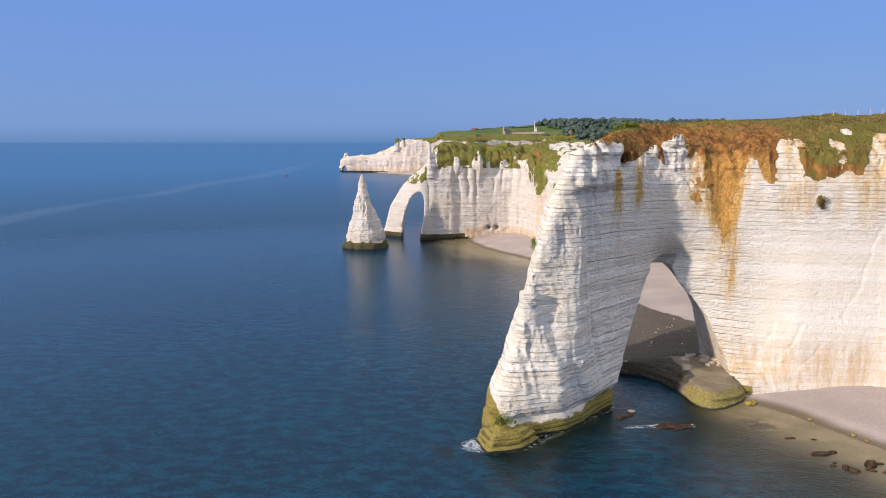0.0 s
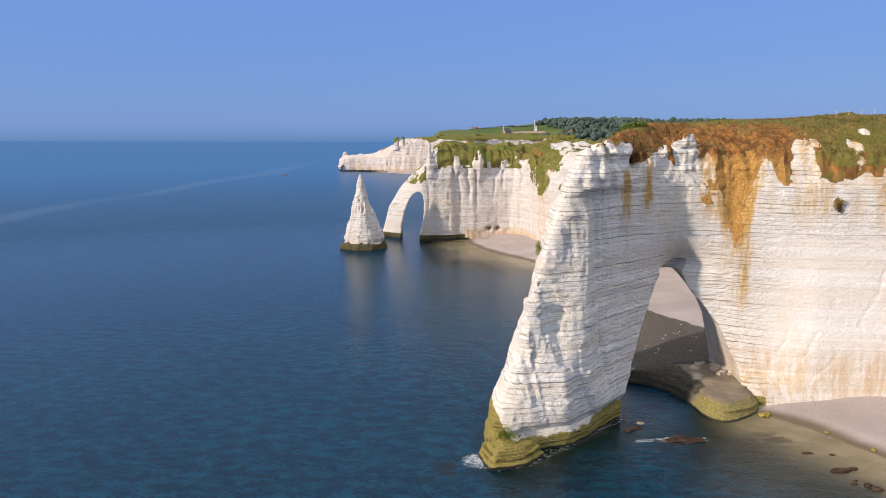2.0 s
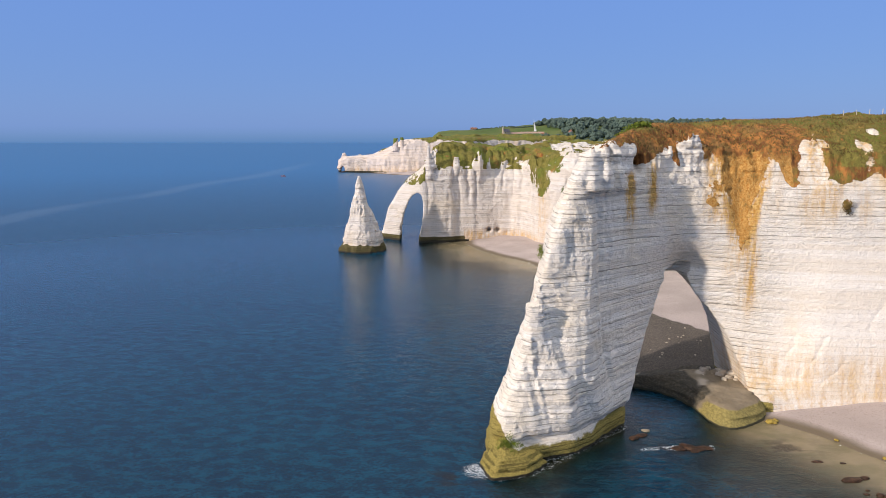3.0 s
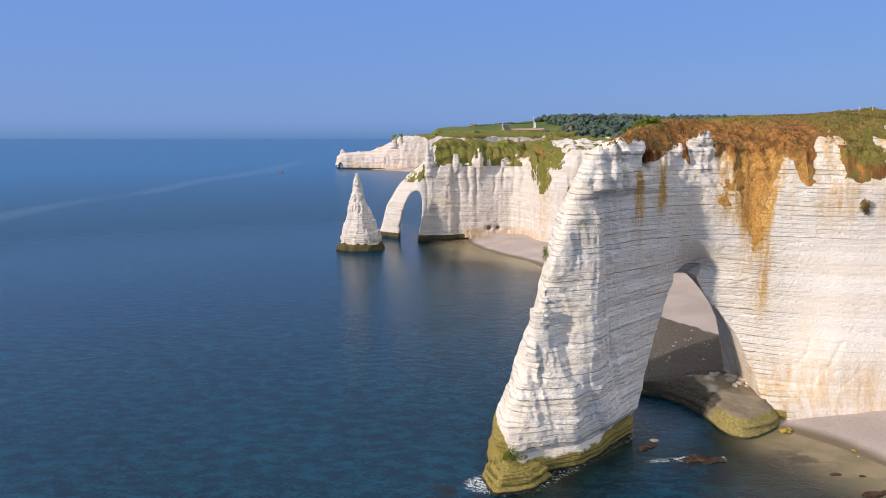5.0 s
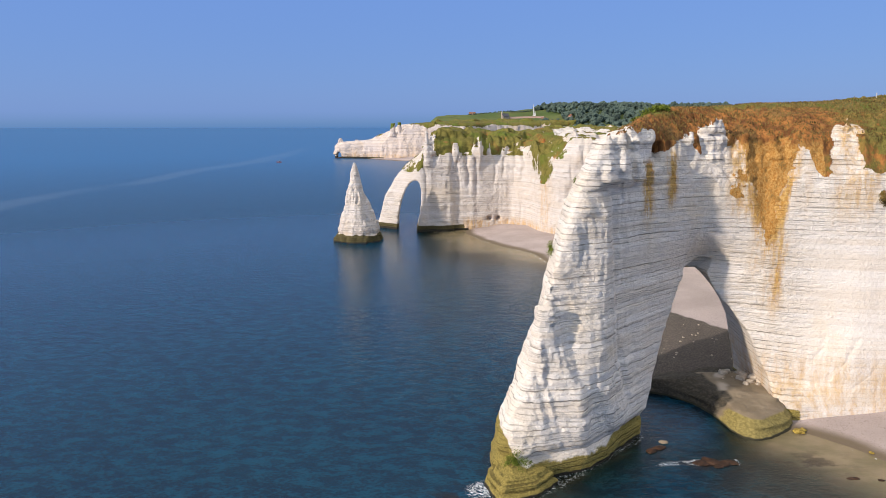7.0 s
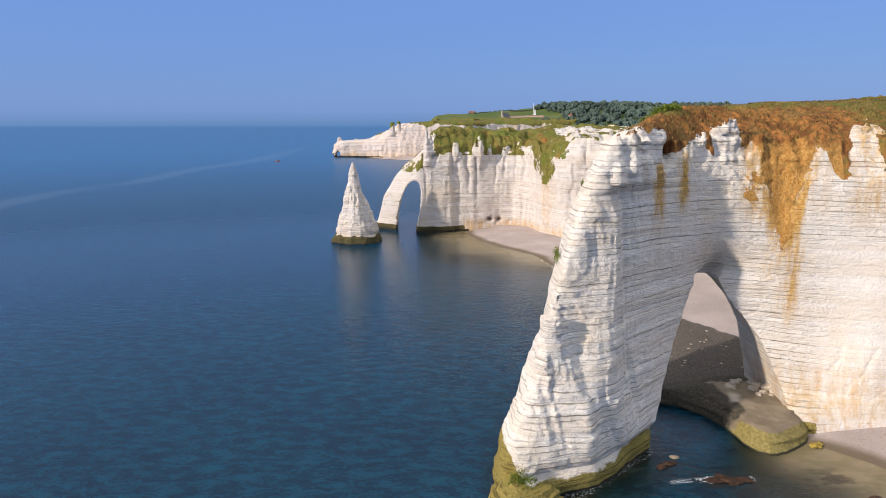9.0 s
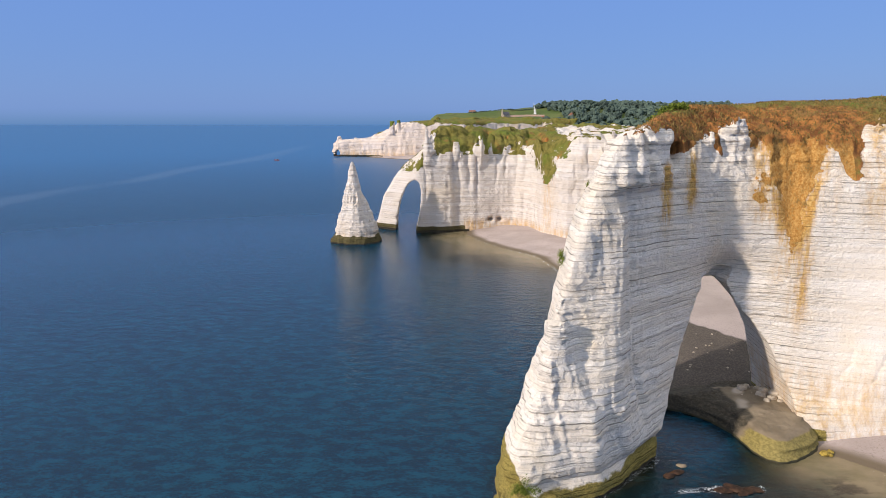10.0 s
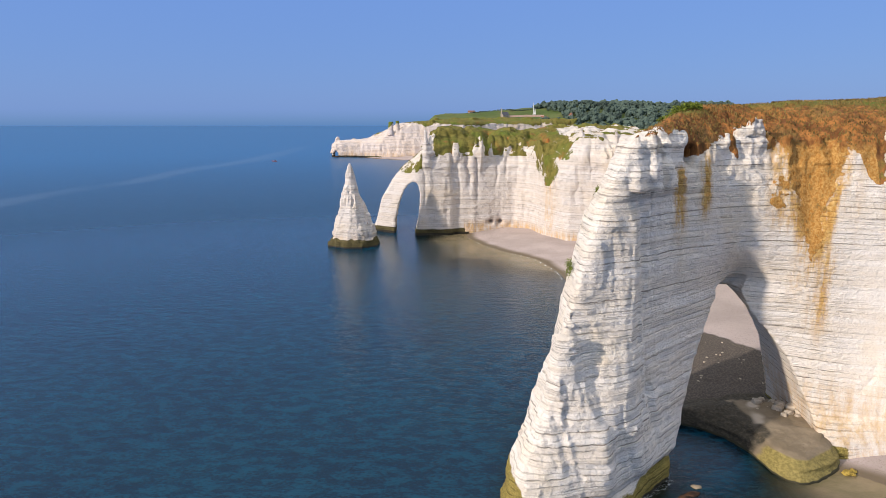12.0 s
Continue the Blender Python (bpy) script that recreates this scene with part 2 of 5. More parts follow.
def chalk_colour(m, size, tint, line_depth, foot):
    """Banded chalk: cream beds, ragged dark flint seams, ochre stains, algae at the foot. Gives colour, height and wetness."""
    s = 1.0 / size
    c = lambda r, g, b: (r * tint[0], g * tint[1], b * tint[2])
    sepz = m.n.new("ShaderNodeSeparateXYZ")
    m.l.new(m.pos, sepz.inputs[0])
    beds = m.noise(m.scaled(0.012, 0.012, 0.55 * s), 1.0, 2.0)
    warp = m.noise(m.scaled(0.02 * s, 0.02 * s, 0.05 * s), 1.0, 2.0)
    ragged = m.noise(m.scaled(1.1 * s, 1.1 * s, 1.1 * s), 1.0, 5.0, 0.7)
    dash = m.noise(m.scaled(0.26 * s, 0.26 * s, 0.8 * s), 1.0, 5.0, 0.65)
    patch = m.noise(m.scaled(0.07 * s, 0.07 * s, 0.05 * s), 1.0, 5.0)
    grain = m.noise(m.scaled(2.4 * s, 2.4 * s, 3.2 * s), 1.0, 5.0, 0.7)
    brk = m.noise(m.scaled(0.22 * s, 0.22 * s, 0.5 * s), 1.0, 4.0)

    def family(rate, wave, jag, width, low):
        """One set of seams: rate beds a metre, each with a weight of its own."""
        ph = m.math("ADD", m.math("MULTIPLY", sepz.outputs["Z"], rate * s), m.math("ADD", m.math("MULTIPLY", warp, wave), m.math("MULTIPLY", ragged, jag)))
        saw = m.math("ABSOLUTE", m.math("SUBTRACT", m.math("FRACT", ph), 0.5))
        each = m.n.new("ShaderNodeTexWhiteNoise")
        each.noise_dimensions = "1D"
        m.l.new(m.math("FLOOR", ph), each.inputs["W"])
        return m.math("MULTIPLY", m.ramp(saw, width, width * 0.25), m.math("MULTIPLY_ADD", each.outputs["Value"], 1.0 - low, low))

    strong = m.math("MULTIPLY", family(0.78, 2.2, 0.42, 0.15, 0.15), m.ramp(dash, 0.36, 0.58))
    thin = m.math("MULTIPLY", family(1.9, 5.4, 0.55, 0.17, 0.0), m.ramp(brk, 0.40, 0.60))
    seams = m.math("MAXIMUM", strong, m.math("MULTIPLY", thin, 0.55))
    seams = m.math("MULTIPLY", seams, m.math("SUBTRACT", 1.0, m.attr("clean")))
    col = m.mix(m.ramp(beds, 0.35, 0.65), c(0.88, 0.825, 0.755), c(0.82, 0.74, 0.64))
    col = m.mix(m.math("MULTIPLY", m.ramp(patch, 0.5, 0.72), 0.5), col, c(0.84, 0.69, 0.48))
    col = m.mix(m.math("MULTIPLY", m.ramp(grain, 0.50, 0.72), 0.42), col, c(0.50, 0.43, 0.34))
    col = m.mix(m.math("MULTIPLY", m.ramp(ragged, 0.56, 0.70), 0.32), col, c(0.46, 0.40, 0.32))
    col = m.mix(m.math("MULTIPLY", seams, line_depth), col, c(0.25, 0.20, 0.15))
    runs = m.noise(m.scaled(0.5, 0.5, 0.06), 1.0, 5.0, 0.65)
    st = m.ramp(m.math("MULTIPLY", m.attr("stain"), m.math("MULTIPLY_ADD", m.ramp(m.math("MULTIPLY_ADD", ragged, 0.35, m.math("MULTIPLY", runs, 0.75)), 0.35, 0.72), 1.2, 0.12)), 0.0, 1.0)
    col = m.mix(st, col, m.mix(m.ramp(ragged, 0.35, 0.65), (0.50, 0.25, 0.055), (0.70, 0.46, 0.17)))
    al = m.ramp(m.math("ADD", m.attr("algae"), m.math("MULTIPLY_ADD", brk, 0.6, m.math("MULTIPLY_ADD", ragged, 0.5, -0.55))), 0.38, 0.62)
    green = m.mix(m.ramp(grain, 0.35, 0.65), *foot)
    green = m.mix(m.math("MULTIPLY", m.ramp(m.math("ADD", strong, m.math("MULTIPLY", thin, 0.9)), 0.1, 0.6), 0.6), green, (0.07, 0.055, 0.02))
    col = m.mix(al, col, green)
    wet = m.ramp(m.math("ADD", m.attr("wet"), m.math("MULTIPLY_ADD", ragged, 0.5, -0.25)), 0.3, 0.7)
    col = m.mix(wet, col, (0.035, 0.03, 0.02))
    crag = m.voronoi(m.scaled(0.55 * s, 0.55 * s, 0.8 * s), 1.0)
    h = m.math("ADD", m.math("MULTIPLY", seams, -0.9), m.math("ADD", m.math("MULTIPLY", ragged, 1.5), m.math("MULTIPLY", grain, 0.5)))
    h = m.math("ADD", h, m.math("ADD", m.math("MULTIPLY", brk, 0.9), m.math("MULTIPLY", crag, 0.45)))
    h = m.math("MULTIPLY", h, m.math("MULTIPLY_ADD", m.attr("clean"), -0.75, 1.0))
    return col, h, wet


def turf_colour(m, size):
    """Eroded red-brown earth with rough grass over it. Gives colour and height."""
    s = 1.0 / size
    big = m.noise(m.scaled(0.09 * s, 0.09 * s, 0.09 * s), 1.0, 4.0)
    mid = m.noise(m.scaled(0.5 * s, 0.5 * s, 0.3 * s), 1.0, 6.0, 0.7)
    fine = m.noise(m.scaled(2.2 * s, 2.2 * s, 1.6 * s), 1.0, 5.0, 0.75)
    rill = m.noise(m.scaled(0.42 * s, 0.42 * s, 0.07 * s), 1.0, 5.0, 0.65)
    earth = m.mix(m.ramp(rill, 0.38, 0.64), (0.18, 0.075, 0.026), (0.47, 0.20, 0.056))
    earth = m.mix(m.math("MULTIPLY", m.ramp(big, 0.45, 0.65), 0.8), earth, (0.22, 0.135, 0.05))
    grass = m.mix(m.ramp(mid, 0.35, 0.65), (0.11, 0.10, 0.022), (0.25, 0.215, 0.055))
    grass = m.mix(m.ramp(big, 0.42, 0.7), grass, (0.13, 0.165, 0.025))
    g = m.ramp(m.math("ADD", m.attr("grass"), m.math("MULTIPLY_ADD", mid, 1.5, -0.75)), 0.3, 0.7)
    col = m.mix(g, earth, grass)
    pale = m.mix(m.ramp(fine, 0.35, 0.68), (0.38, 0.17, 0.035), (0.64, 0.39, 0.13))
    col = m.mix(m.ramp(m.math("ADD", m.attr("ochre"), m.math("MULTIPLY_ADD", mid, 2.0, -1.0)), 0.25, 0.8), col, pale)
    scrub = m.math("MULTIPLY", m.ramp(m.math("ADD", m.math("MULTIPLY", mid, 0.6), m.math("MULTIPLY", fine, 0.4)), 0.52, 0.62), 0.62)
    col = m.mix(scrub, col, (0.075, 0.055, 0.018))
    h = m.math("ADD", m.math("MULTIPLY", mid, 1.6), m.math("ADD", m.math("MULTIPLY", fine, 0.9), m.math("MULTIPLY", rill, 1.2)))
    return col, h


def cliff_material(name, size=1.0, tint=(1.0, 1.0, 1.0), line_depth=0.84, foot=((0.20, 0.165, 0.045), (0.40, 0.31, 0.09)), turf_size=1.0, relief_depth=0.5):
    """Chalk that passes raggedly into earth and turf."""
    m = Nodes(name)
    col, h, wet = chalk_colour(m, size, tint, line_depth, foot)
    tcol, th = turf_colour(m, turf_size)
    edge = m.noise(m.scaled(0.35 / turf_size, 0.35 / turf_size, 0.35 / turf_size), 1.0, 6.0, 0.7)
    soil = m.ramp(m.math("ADD", m.attr("soil"), m.math("MULTIPLY_ADD", edge, 2.6, -1.3)), 0.40, 0.60)
    col = m.mix(soil, col, tcol)
    hh = m.n.new("ShaderNodeMix")
    for k, v in ((0, soil), (2, h), (3, th)):
        m.put(hh.inputs[k], v)
    return m.done(col, m.math("MULTIPLY_ADD", wet, -0.45, 0.93), m.bump(hh.outputs[0], relief_depth * size, 0.9), 0.2)


DARK_FOOT = ((0.07, 0.062, 0.03), (0.15, 0.125, 0.055))
CHALK = cliff_material("chalk_and_turf")
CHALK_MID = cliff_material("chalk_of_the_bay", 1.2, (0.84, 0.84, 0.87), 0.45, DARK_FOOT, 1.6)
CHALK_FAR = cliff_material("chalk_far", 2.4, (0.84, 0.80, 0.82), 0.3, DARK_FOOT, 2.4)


def water_material():
    m = Nodes("sea_water")
    sh = m.attr("shallow")
    wob = m.noise(m.scaled(0.02, 0.03, 0), 1.0, 4.0)
    w1 = m.noise(m.scaled(0.16, 0.34, 0, turn=0.35), 1.0, 5.0, 0.6, 0.3)
    w2 = m.noise(m.scaled(0.8, 1.5, 0, turn=-0.2), 1.0, 4.0, 0.6)
    deep = m.mix(m.ramp(wob, 0.35, 0.65), (0.0005, 0.023, 0.050), (0.001, 0.033, 0.065))
    # light and shade of the ripples, put into the colour by wave height
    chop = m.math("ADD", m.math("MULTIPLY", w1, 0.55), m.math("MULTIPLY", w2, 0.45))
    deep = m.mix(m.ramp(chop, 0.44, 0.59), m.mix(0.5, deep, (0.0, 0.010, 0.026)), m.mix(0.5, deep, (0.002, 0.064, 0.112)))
    # distance haze put into the water's colour: paler blue the farther out
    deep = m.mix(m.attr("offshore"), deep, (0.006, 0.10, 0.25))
    # dark green on the way to the shallows; paints the pier's shade too
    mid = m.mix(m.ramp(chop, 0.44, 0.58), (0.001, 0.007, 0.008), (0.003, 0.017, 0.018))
    sand = m.mix(m.ramp(m.noise(m.scaled(0.09, 0.16, 0), 1.0, 4.0), 0.35, 0.65), (0.17, 0.145, 0.08), (0.24, 0.19, 0.115))
    shn = m.math("ADD", sh, m.math("MULTIPLY_ADD", wob, 0.35, -0.17))
    col = m.mix(m.ramp(shn, 0.15, 0.5), deep, mid)
    col = m.mix(m.ramp(shn, 0.45, 0.85), col, sand)
    weed = m.math("MULTIPLY", m.attr("weed"), m.ramp(m.noise(m.scaled(0.16, 0.3, 0), 1.0, 4.0), 0.45, 0.6))
    col = m.mix(weed, col, (0.012, 0.010, 0.008))
    fm = m.noise(m.scaled(0.9, 1.5, 0, turn=0.5), 1.0, 7.0, 0.75, 1.6)
    foam = m.ramp(m.math("MULTIPLY", m.attr("foam"), m.ramp(fm, 0.42, 0.62)), 0.25, 0.5)
    col = m.mix(foam, col, (0.75, 0.78, 0.8))
    slick = m.ramp(m.math("ADD", m.attr("slick"), m.math("MULTIPLY_ADD", wob, 0.6, -0.3)), 0.3, 0.8)
    col = m.mix(m.math("MULTIPLY", slick, 0.10), col, (0.3, 0.36, 0.42))
    calm = m.math("MULTIPLY_ADD", slick, -0.5, 1.0)
    h = m.math("MULTIPLY", m.math("ADD", m.math("MULTIPLY", w1, 1.0), m.math("MULTIPLY", w2, 0.6)), calm)
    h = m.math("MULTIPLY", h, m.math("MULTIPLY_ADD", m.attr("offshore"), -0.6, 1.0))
    nrm = m.bump(h, 0.85, 0.24)
    m.bsdf.inputs["IOR"].default_value = 1.33
    return m.done(col, m.math("ADD", m.math("MULTIPLY_ADD", foam, 0.6, 0.08), m.math("MULTIPLY", m.ramp(m.attr("offshore"), 0.04, 0.2), 0.24)), nrm, 0.45)


WATER = water_material()


def shingle_material():
    m = Nodes("shingle")
    big = m.noise(m.scaled(0.03, 0.05, 0.2), 1.0, 4.0)
    peb = m.noise(m.scaled(1.8, 1.8, 1.8), 1.0, 4.0, 0.7)
    col = m.mix(m.ramp(big, 0.35, 0.65), (0.39, 0.325, 0.30), (0.48, 0.40, 0.375))
    col = m.mix(m.ramp(peb, 0.5, 0.75), col, (0.25, 0.21, 0.185))
    sepz = m.n.new("ShaderNodeSeparateXYZ")
    m.l.new(m.pos, sepz.inputs[0])
    wetz = m.math("ADD", sepz.outputs["Z"], m.math("MULTIPLY_ADD", big, 0.8, -0.4))
    col = m.mix(m.ramp(wetz, 1.0, 0.25), col, (0.16, 0.125, 0.085))
    # rock flat behind the arch, with the headland's shade painted into its dark colour
    flat = m.mix(m.ramp(peb, 0.4, 0.65), (0.085, 0.072, 0.062), (0.17, 0.142, 0.118))
    rock_shade = m.ramp(m.math("ADD", m.attr("rock_shade"), m.math("MULTIPLY_ADD", m.noise(m.scaled(0.12, 0.12, 0), 1.0, 4.0), 1.2, -0.6)), 0.35, 0.65)
    col = m.mix(rock_shade, col, flat)
    lump = m.noise(m.scaled(0.35, 0.35, 0.35), 1.0, 5.0, 0.6)
    return m.done(col, 0.9, m.bump(m.math("ADD", peb, m.math("MULTIPLY", m.math("MULTIPLY", lump, rock_shade), 3.0)), 0.25, 0.85), 0.25)


SHINGLE = shingle_material()

# ---------------- shore outline and sea ----------------
SHORE = [(28, 480), (38, 452), (47, 436), (65, 411), (71, 380), (71, 340), (70, 300), (68, 255), (66, 224), (84, 214), (96, 196),
         (97, 182), (101, 180), (109, 172), (118, 159), (123, 150), (132, 120), (150, 60), (400, 60), (400, 620), (28, 620)]


def graded(lo, hi, fine_lo, fine_hi, step, grow):
    """Coordinates that are close together over one stretch and thin out beyond it."""
    vals = list(np.arange(fine_lo, fine_hi + step, step))
    s, v = step, fine_lo
    while v > lo:
        s *= grow
        v -= s
        vals.insert(0, v)
    s, v = step, vals[-1]
    while v < hi:
        s *= grow
        v += s
        vals.append(v)
    return np.array(vals, np.float32)


def grid_quads(nx, ny):
    i, j = np.meshgrid(np.arange(nx - 1), np.arange(ny - 1), indexing="ij")
    a = (i * ny + j).ravel()
    return np.stack([a, a + ny, a + ny + 1, a + 1], 1)


gx, gy = graded(-9000, 9000, -60, 135, 1.5, 1.12), graded(-3000, 12000, 120, 520, 1.5, 1.12)
GX, GY = np.meshgrid(gx, gy, indexing="ij")
d_shore = poly_distance(SHORE, GX, GY)
# brown shallows; in the bay they also paint the cliffs' warm reflection
shallow = np.exp(-np.clip(d_shore, 0, None) / 36.0) * smooth(260, 200, GY) + 0.95 * np.exp(-np.clip(d_shore, 0, None) / 65.0) * smooth(330, 420, GY) * smooth(520, 488, GY) * smooth(-40, 10, GX)
TIP_LINE = [(13, 152), (16, 150), (26, 153), (39, 163), (57, 178), (59, 186), (40, 190), (14, 172)]
d_tip = poly_distance(TIP_LINE, GX, GY)
# not shallows: the pier's shade and reflection, painted as dark water about it
shallow = np.clip(np.maximum(shallow, 0.52 * np.exp(-np.clip(d_tip, 0, None) / 26.0) * smooth(2, 22, GX)), 0, 1)
shallow *= 1 - 0.9 * np.exp(-(((GX - 70) / 14) ** 2 + ((GY - 192) / 17) ** 2))
foam = np.exp(-np.clip(d_tip, 0, None) / 1.0) * 0.38
foam += 0.95 * np.exp(-(((GX - 10.8) / 3.4) ** 2 + ((GY - 155.5) / 3.6) ** 2))
foam += 0.9 * np.exp(-(((GY - 166 - (GX - 66) * 0.05) / 0.9) ** 2)) * smooth(52, 58, GX) * smooth(74, 66, GX)
foam += 0.75 * np.exp(-np.abs(d_shore - 0.4) / 0.7) * smooth(330, 380, GY)
foam += 0.5 * np.exp(-np.abs(d_shore - 0.2) / 0.6) * smooth(190, 170, GY)
reef = np.hypot((GX - 71.5) / 5.2, (GY - 165.6) / 1.9)
foam += 0.9 * np.exp(-((reef - 1.05) / 0.16) ** 2) * smooth(163.5, 166.5, GY - (GX - 71.5) * 0.12 + 1.5 * np.sin(GX * 1.1))
weed = np.exp(-(((GX - 69) / 8) ** 2 + ((GY - 165) / 4) ** 2)) + 0.8 * np.exp(-(((GX - 58) / 5) ** 2 + ((GY - 171) / 5) ** 2))
weed += 0.9 * np.exp(-(((GX - 6) / 9) ** 2 + ((GY - 152) / 5) ** 2)) + 0.8 * np.exp(-(((GX - 95) / 10) ** 2 + ((GY - 165) / 5) ** 2))
wake_x = -420 + 36 * smooth(600, 980, GY) + 52 * smooth(980, 1300, GY)
slick = np.exp(-((GX - wake_x) / (14 + 0.01 * np.abs(GY))) ** 2) * smooth(2500, 1200, GY)
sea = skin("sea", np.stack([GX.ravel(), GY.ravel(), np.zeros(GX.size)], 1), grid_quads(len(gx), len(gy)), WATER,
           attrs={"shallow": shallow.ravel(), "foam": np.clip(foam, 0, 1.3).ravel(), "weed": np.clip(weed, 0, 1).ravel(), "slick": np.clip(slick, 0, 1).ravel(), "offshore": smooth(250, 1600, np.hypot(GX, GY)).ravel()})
tagged(sea, "calm blue-green sea with small ripples, brown shallows near shore", "sea", kind="structure")

bx, by = np.arange(20, 330, 1.5, dtype=np.float32), np.arange(62, 560, 1.5, dtype=np.float32)
BX, BY = np.meshgrid(bx, by, indexing="ij")
d_in = -poly_distance(SHORE, BX, BY)
BZ = np.where(d_in > 0, 7.0 * (1 - np.exp(-d_in / 42.0)), d_in * 0.07) + 0.12 * fbm(BX * 0.05, BY * 0.05, BX * 0, 3)
BZ += 0.25 * np.sin(d_in * 0.28) * smooth(5, 15, d_in) * smooth(60, 35, d_in) - 0.1
beach = skin("beach", np.stack([BX.ravel(), BY.ravel(), BZ.ravel()], 1), grid_quads(len(bx), len(by)), SHINGLE,
             # edge runs along the headland's cast shadow, painted in with the rock
             attrs={"rock_shade": (smooth(9, -9, BY - 275 + (BX - 104) * 2.4) * smooth(200, 206, BY) * smooth(128, 118, BX)).ravel()})
tagged(beach, "pale pinkish-grey shingle beach, darker and wet at the waterline", "beach", kind="structure")


# ---------------- near headland with the great arch ----------------
def relief(x, y, z, flute, bed):
    """Weathering of a chalk face: upright flutes, beds standing proud and back, lumps."""
    n = flute * (0.9 * vnoise(x * 0.085, y * 0.085, z * 0.018) + 0.5 * vnoise(x * 0.21 + 9, y * 0.21, z * 0.05))
    b0 = float(np.max(bed))
    beds = vnoise(x * 0.03, y * 0.03, z * 0.8 / b0) * 0.5 + vnoise(x * 0.06 + 4, y * 0.06, z * 1.9 / b0) * 0.38
    lumps = 1.0 - 2.2 * np.abs(vnoise(x * 0.4 / b0, y * 0.4 / b0, z * 0.3 / b0)) + 0.6 * vnoise(x * 0.95 / b0, y * 0.95 / b0, z * 0.8 / b0)
    layer = np.floor(z / (1.25 * b0) + 0.8 * vnoise(x * 0.03, y * 0.03, z * 0))
    step = vnoise(x * 0.11 + 2, y * 0.11, layer * 1.37 + 0.5) + 0.6 * vnoise(x * 0.35, y * 0.35, layer * 2.71 + 0.5)
    return n + 0.22 * bed * beds + 0.20 * bed * step - 0.17 * bed * lumps


near = Solid((8, 144, -4), (170, 256, 94), (0.47, 0.47, 0.41))
BACK_LOW = [(262, 150), (262, 330), (160, 300), (135, 250), (99, 217), (78, 222), (46, 213)]
BACK_TOP = [(262, 170), (262, 330), (160, 300), (140, 252), (104, 228), (78, 226), (52, 208)]


def headland(z, front, back):
    a, b, c = (np.array(front[k]) for k in (5, 6, 7))
    b = b + np.array((0.0, 1.6))
    a, c = (a + b) / 2, (b + c) / 2
    bow = [tuple(a * (1 - t) ** 2 + 2 * b * t * (1 - t) + c * t * t) for t in (0.0, 0.25, 0.5, 0.75, 1.0)]
    return (z, front[:6] + bow + front[7:] + back)


near.loft([
    headland(-4, [(14.5, 172), (14, 161), (19, 157), (38, 162.5), (48, 170.5), (57, 178), (80, 199), (102, 184), (118, 184.5), (141, 184), (168, 174)], BACK_LOW),
    headland(4.5, [(15, 172), (14.6, 161.5), (20, 158.2), (37, 163), (48, 172), (57.8, 181), (80, 201), (101.5, 187), (118, 186.5), (141, 186), (168, 177)], BACK_LOW),
    headland(10, [(16.8, 173), (15.6, 162), (20, 159.8), (36, 163.5), (48, 173), (59.5, 184.5), (80, 202), (101.5, 193), (118, 187.5), (143, 186), (168, 178)], BACK_LOW),
    headland(18, [(21.3, 175), (20.4, 165), (23.2, 163.3), (36.5, 164.8), (48, 174.5), (60.5, 187), (80, 202.5), (101, 194.5), (118, 188), (144, 186.5), (168, 178.5)], BACK_LOW),
    headland(26, [(24, 177), (22.9, 166.8), (25.4, 165.4), (39, 167.7), (49, 177.3), (61.6, 189), (80.5, 203), (101, 195), (120, 189.5), (144, 186.8), (169, 179)], BACK_LOW),
    headland(44, [(29.8, 182), (28.2, 171.3), (30.5, 171), (41, 174.5), (48.6, 181), (63, 190.7), (80.5, 200), (101.2, 195.3), (122, 190.3), (144, 187), (169, 179)], BACK_LOW),
    headland(57, [(33.8, 185), (32.3, 174), (34, 173.5), (43, 177.5), (50.5, 184), (63, 190.3), (80.5, 198.8), (101.5, 195.5), (122.7, 190.3), (144, 187), (169, 179.5)], BACK_TOP),
    headland(68, [(37.5, 187), (36.3, 177), (39, 176.5), (46, 180.5), (52.8, 186.6), (64, 191.8), (80.5, 199.2), (102, 197), (123, 191), (144, 187.5), (169, 180)], BACK_TOP),
    headland(79, [(43, 191), (41, 180), (43.5, 179), (48, 182), (54, 188), (64.5, 194.3), (81, 203), (103, 200), (124, 195.5), (145, 191), (169, 184)], BACK_TOP),
    headland(82.5, [(52, 197), (50, 188), (51.5, 188), (53, 189.5), (56, 191.5), (66, 199), (82, 208), (104, 204), (125, 200), (146, 195), (169, 188)], [(262, 176), (262, 330), (162, 300), (145, 254), (108, 231), (82, 224), (58, 206)]),
    headland(86, [(61, 205), (60, 202), (61, 201.5), (62, 201.5), (64, 202), (70, 206), (84, 214), (105, 211), (126, 207), (147, 202), (169, 195)], [(262, 184), (262, 330), (164, 300), (150, 256), (112, 234), (86, 225), (66, 211)]),
    headland(88, [(72, 212), (71, 211), (71, 211), (72, 211), (73, 211), (78, 213), (88, 218), (107, 217), (128, 213), (149, 208), (170, 202)], [(262, 190), (262, 330), (166, 300), (154, 258), (114, 236), (90, 226), (74, 216)]),
    headland(90.6, [(138, 240), (138, 238), (138, 236), (138, 234), (138, 232), (139, 230), (140, 228), (142, 226), (146, 223), (156, 217), (174, 210)], [(262, 200), (262, 330), (170, 300), (160, 264), (150, 256), (145, 250), (140, 244)]),
])


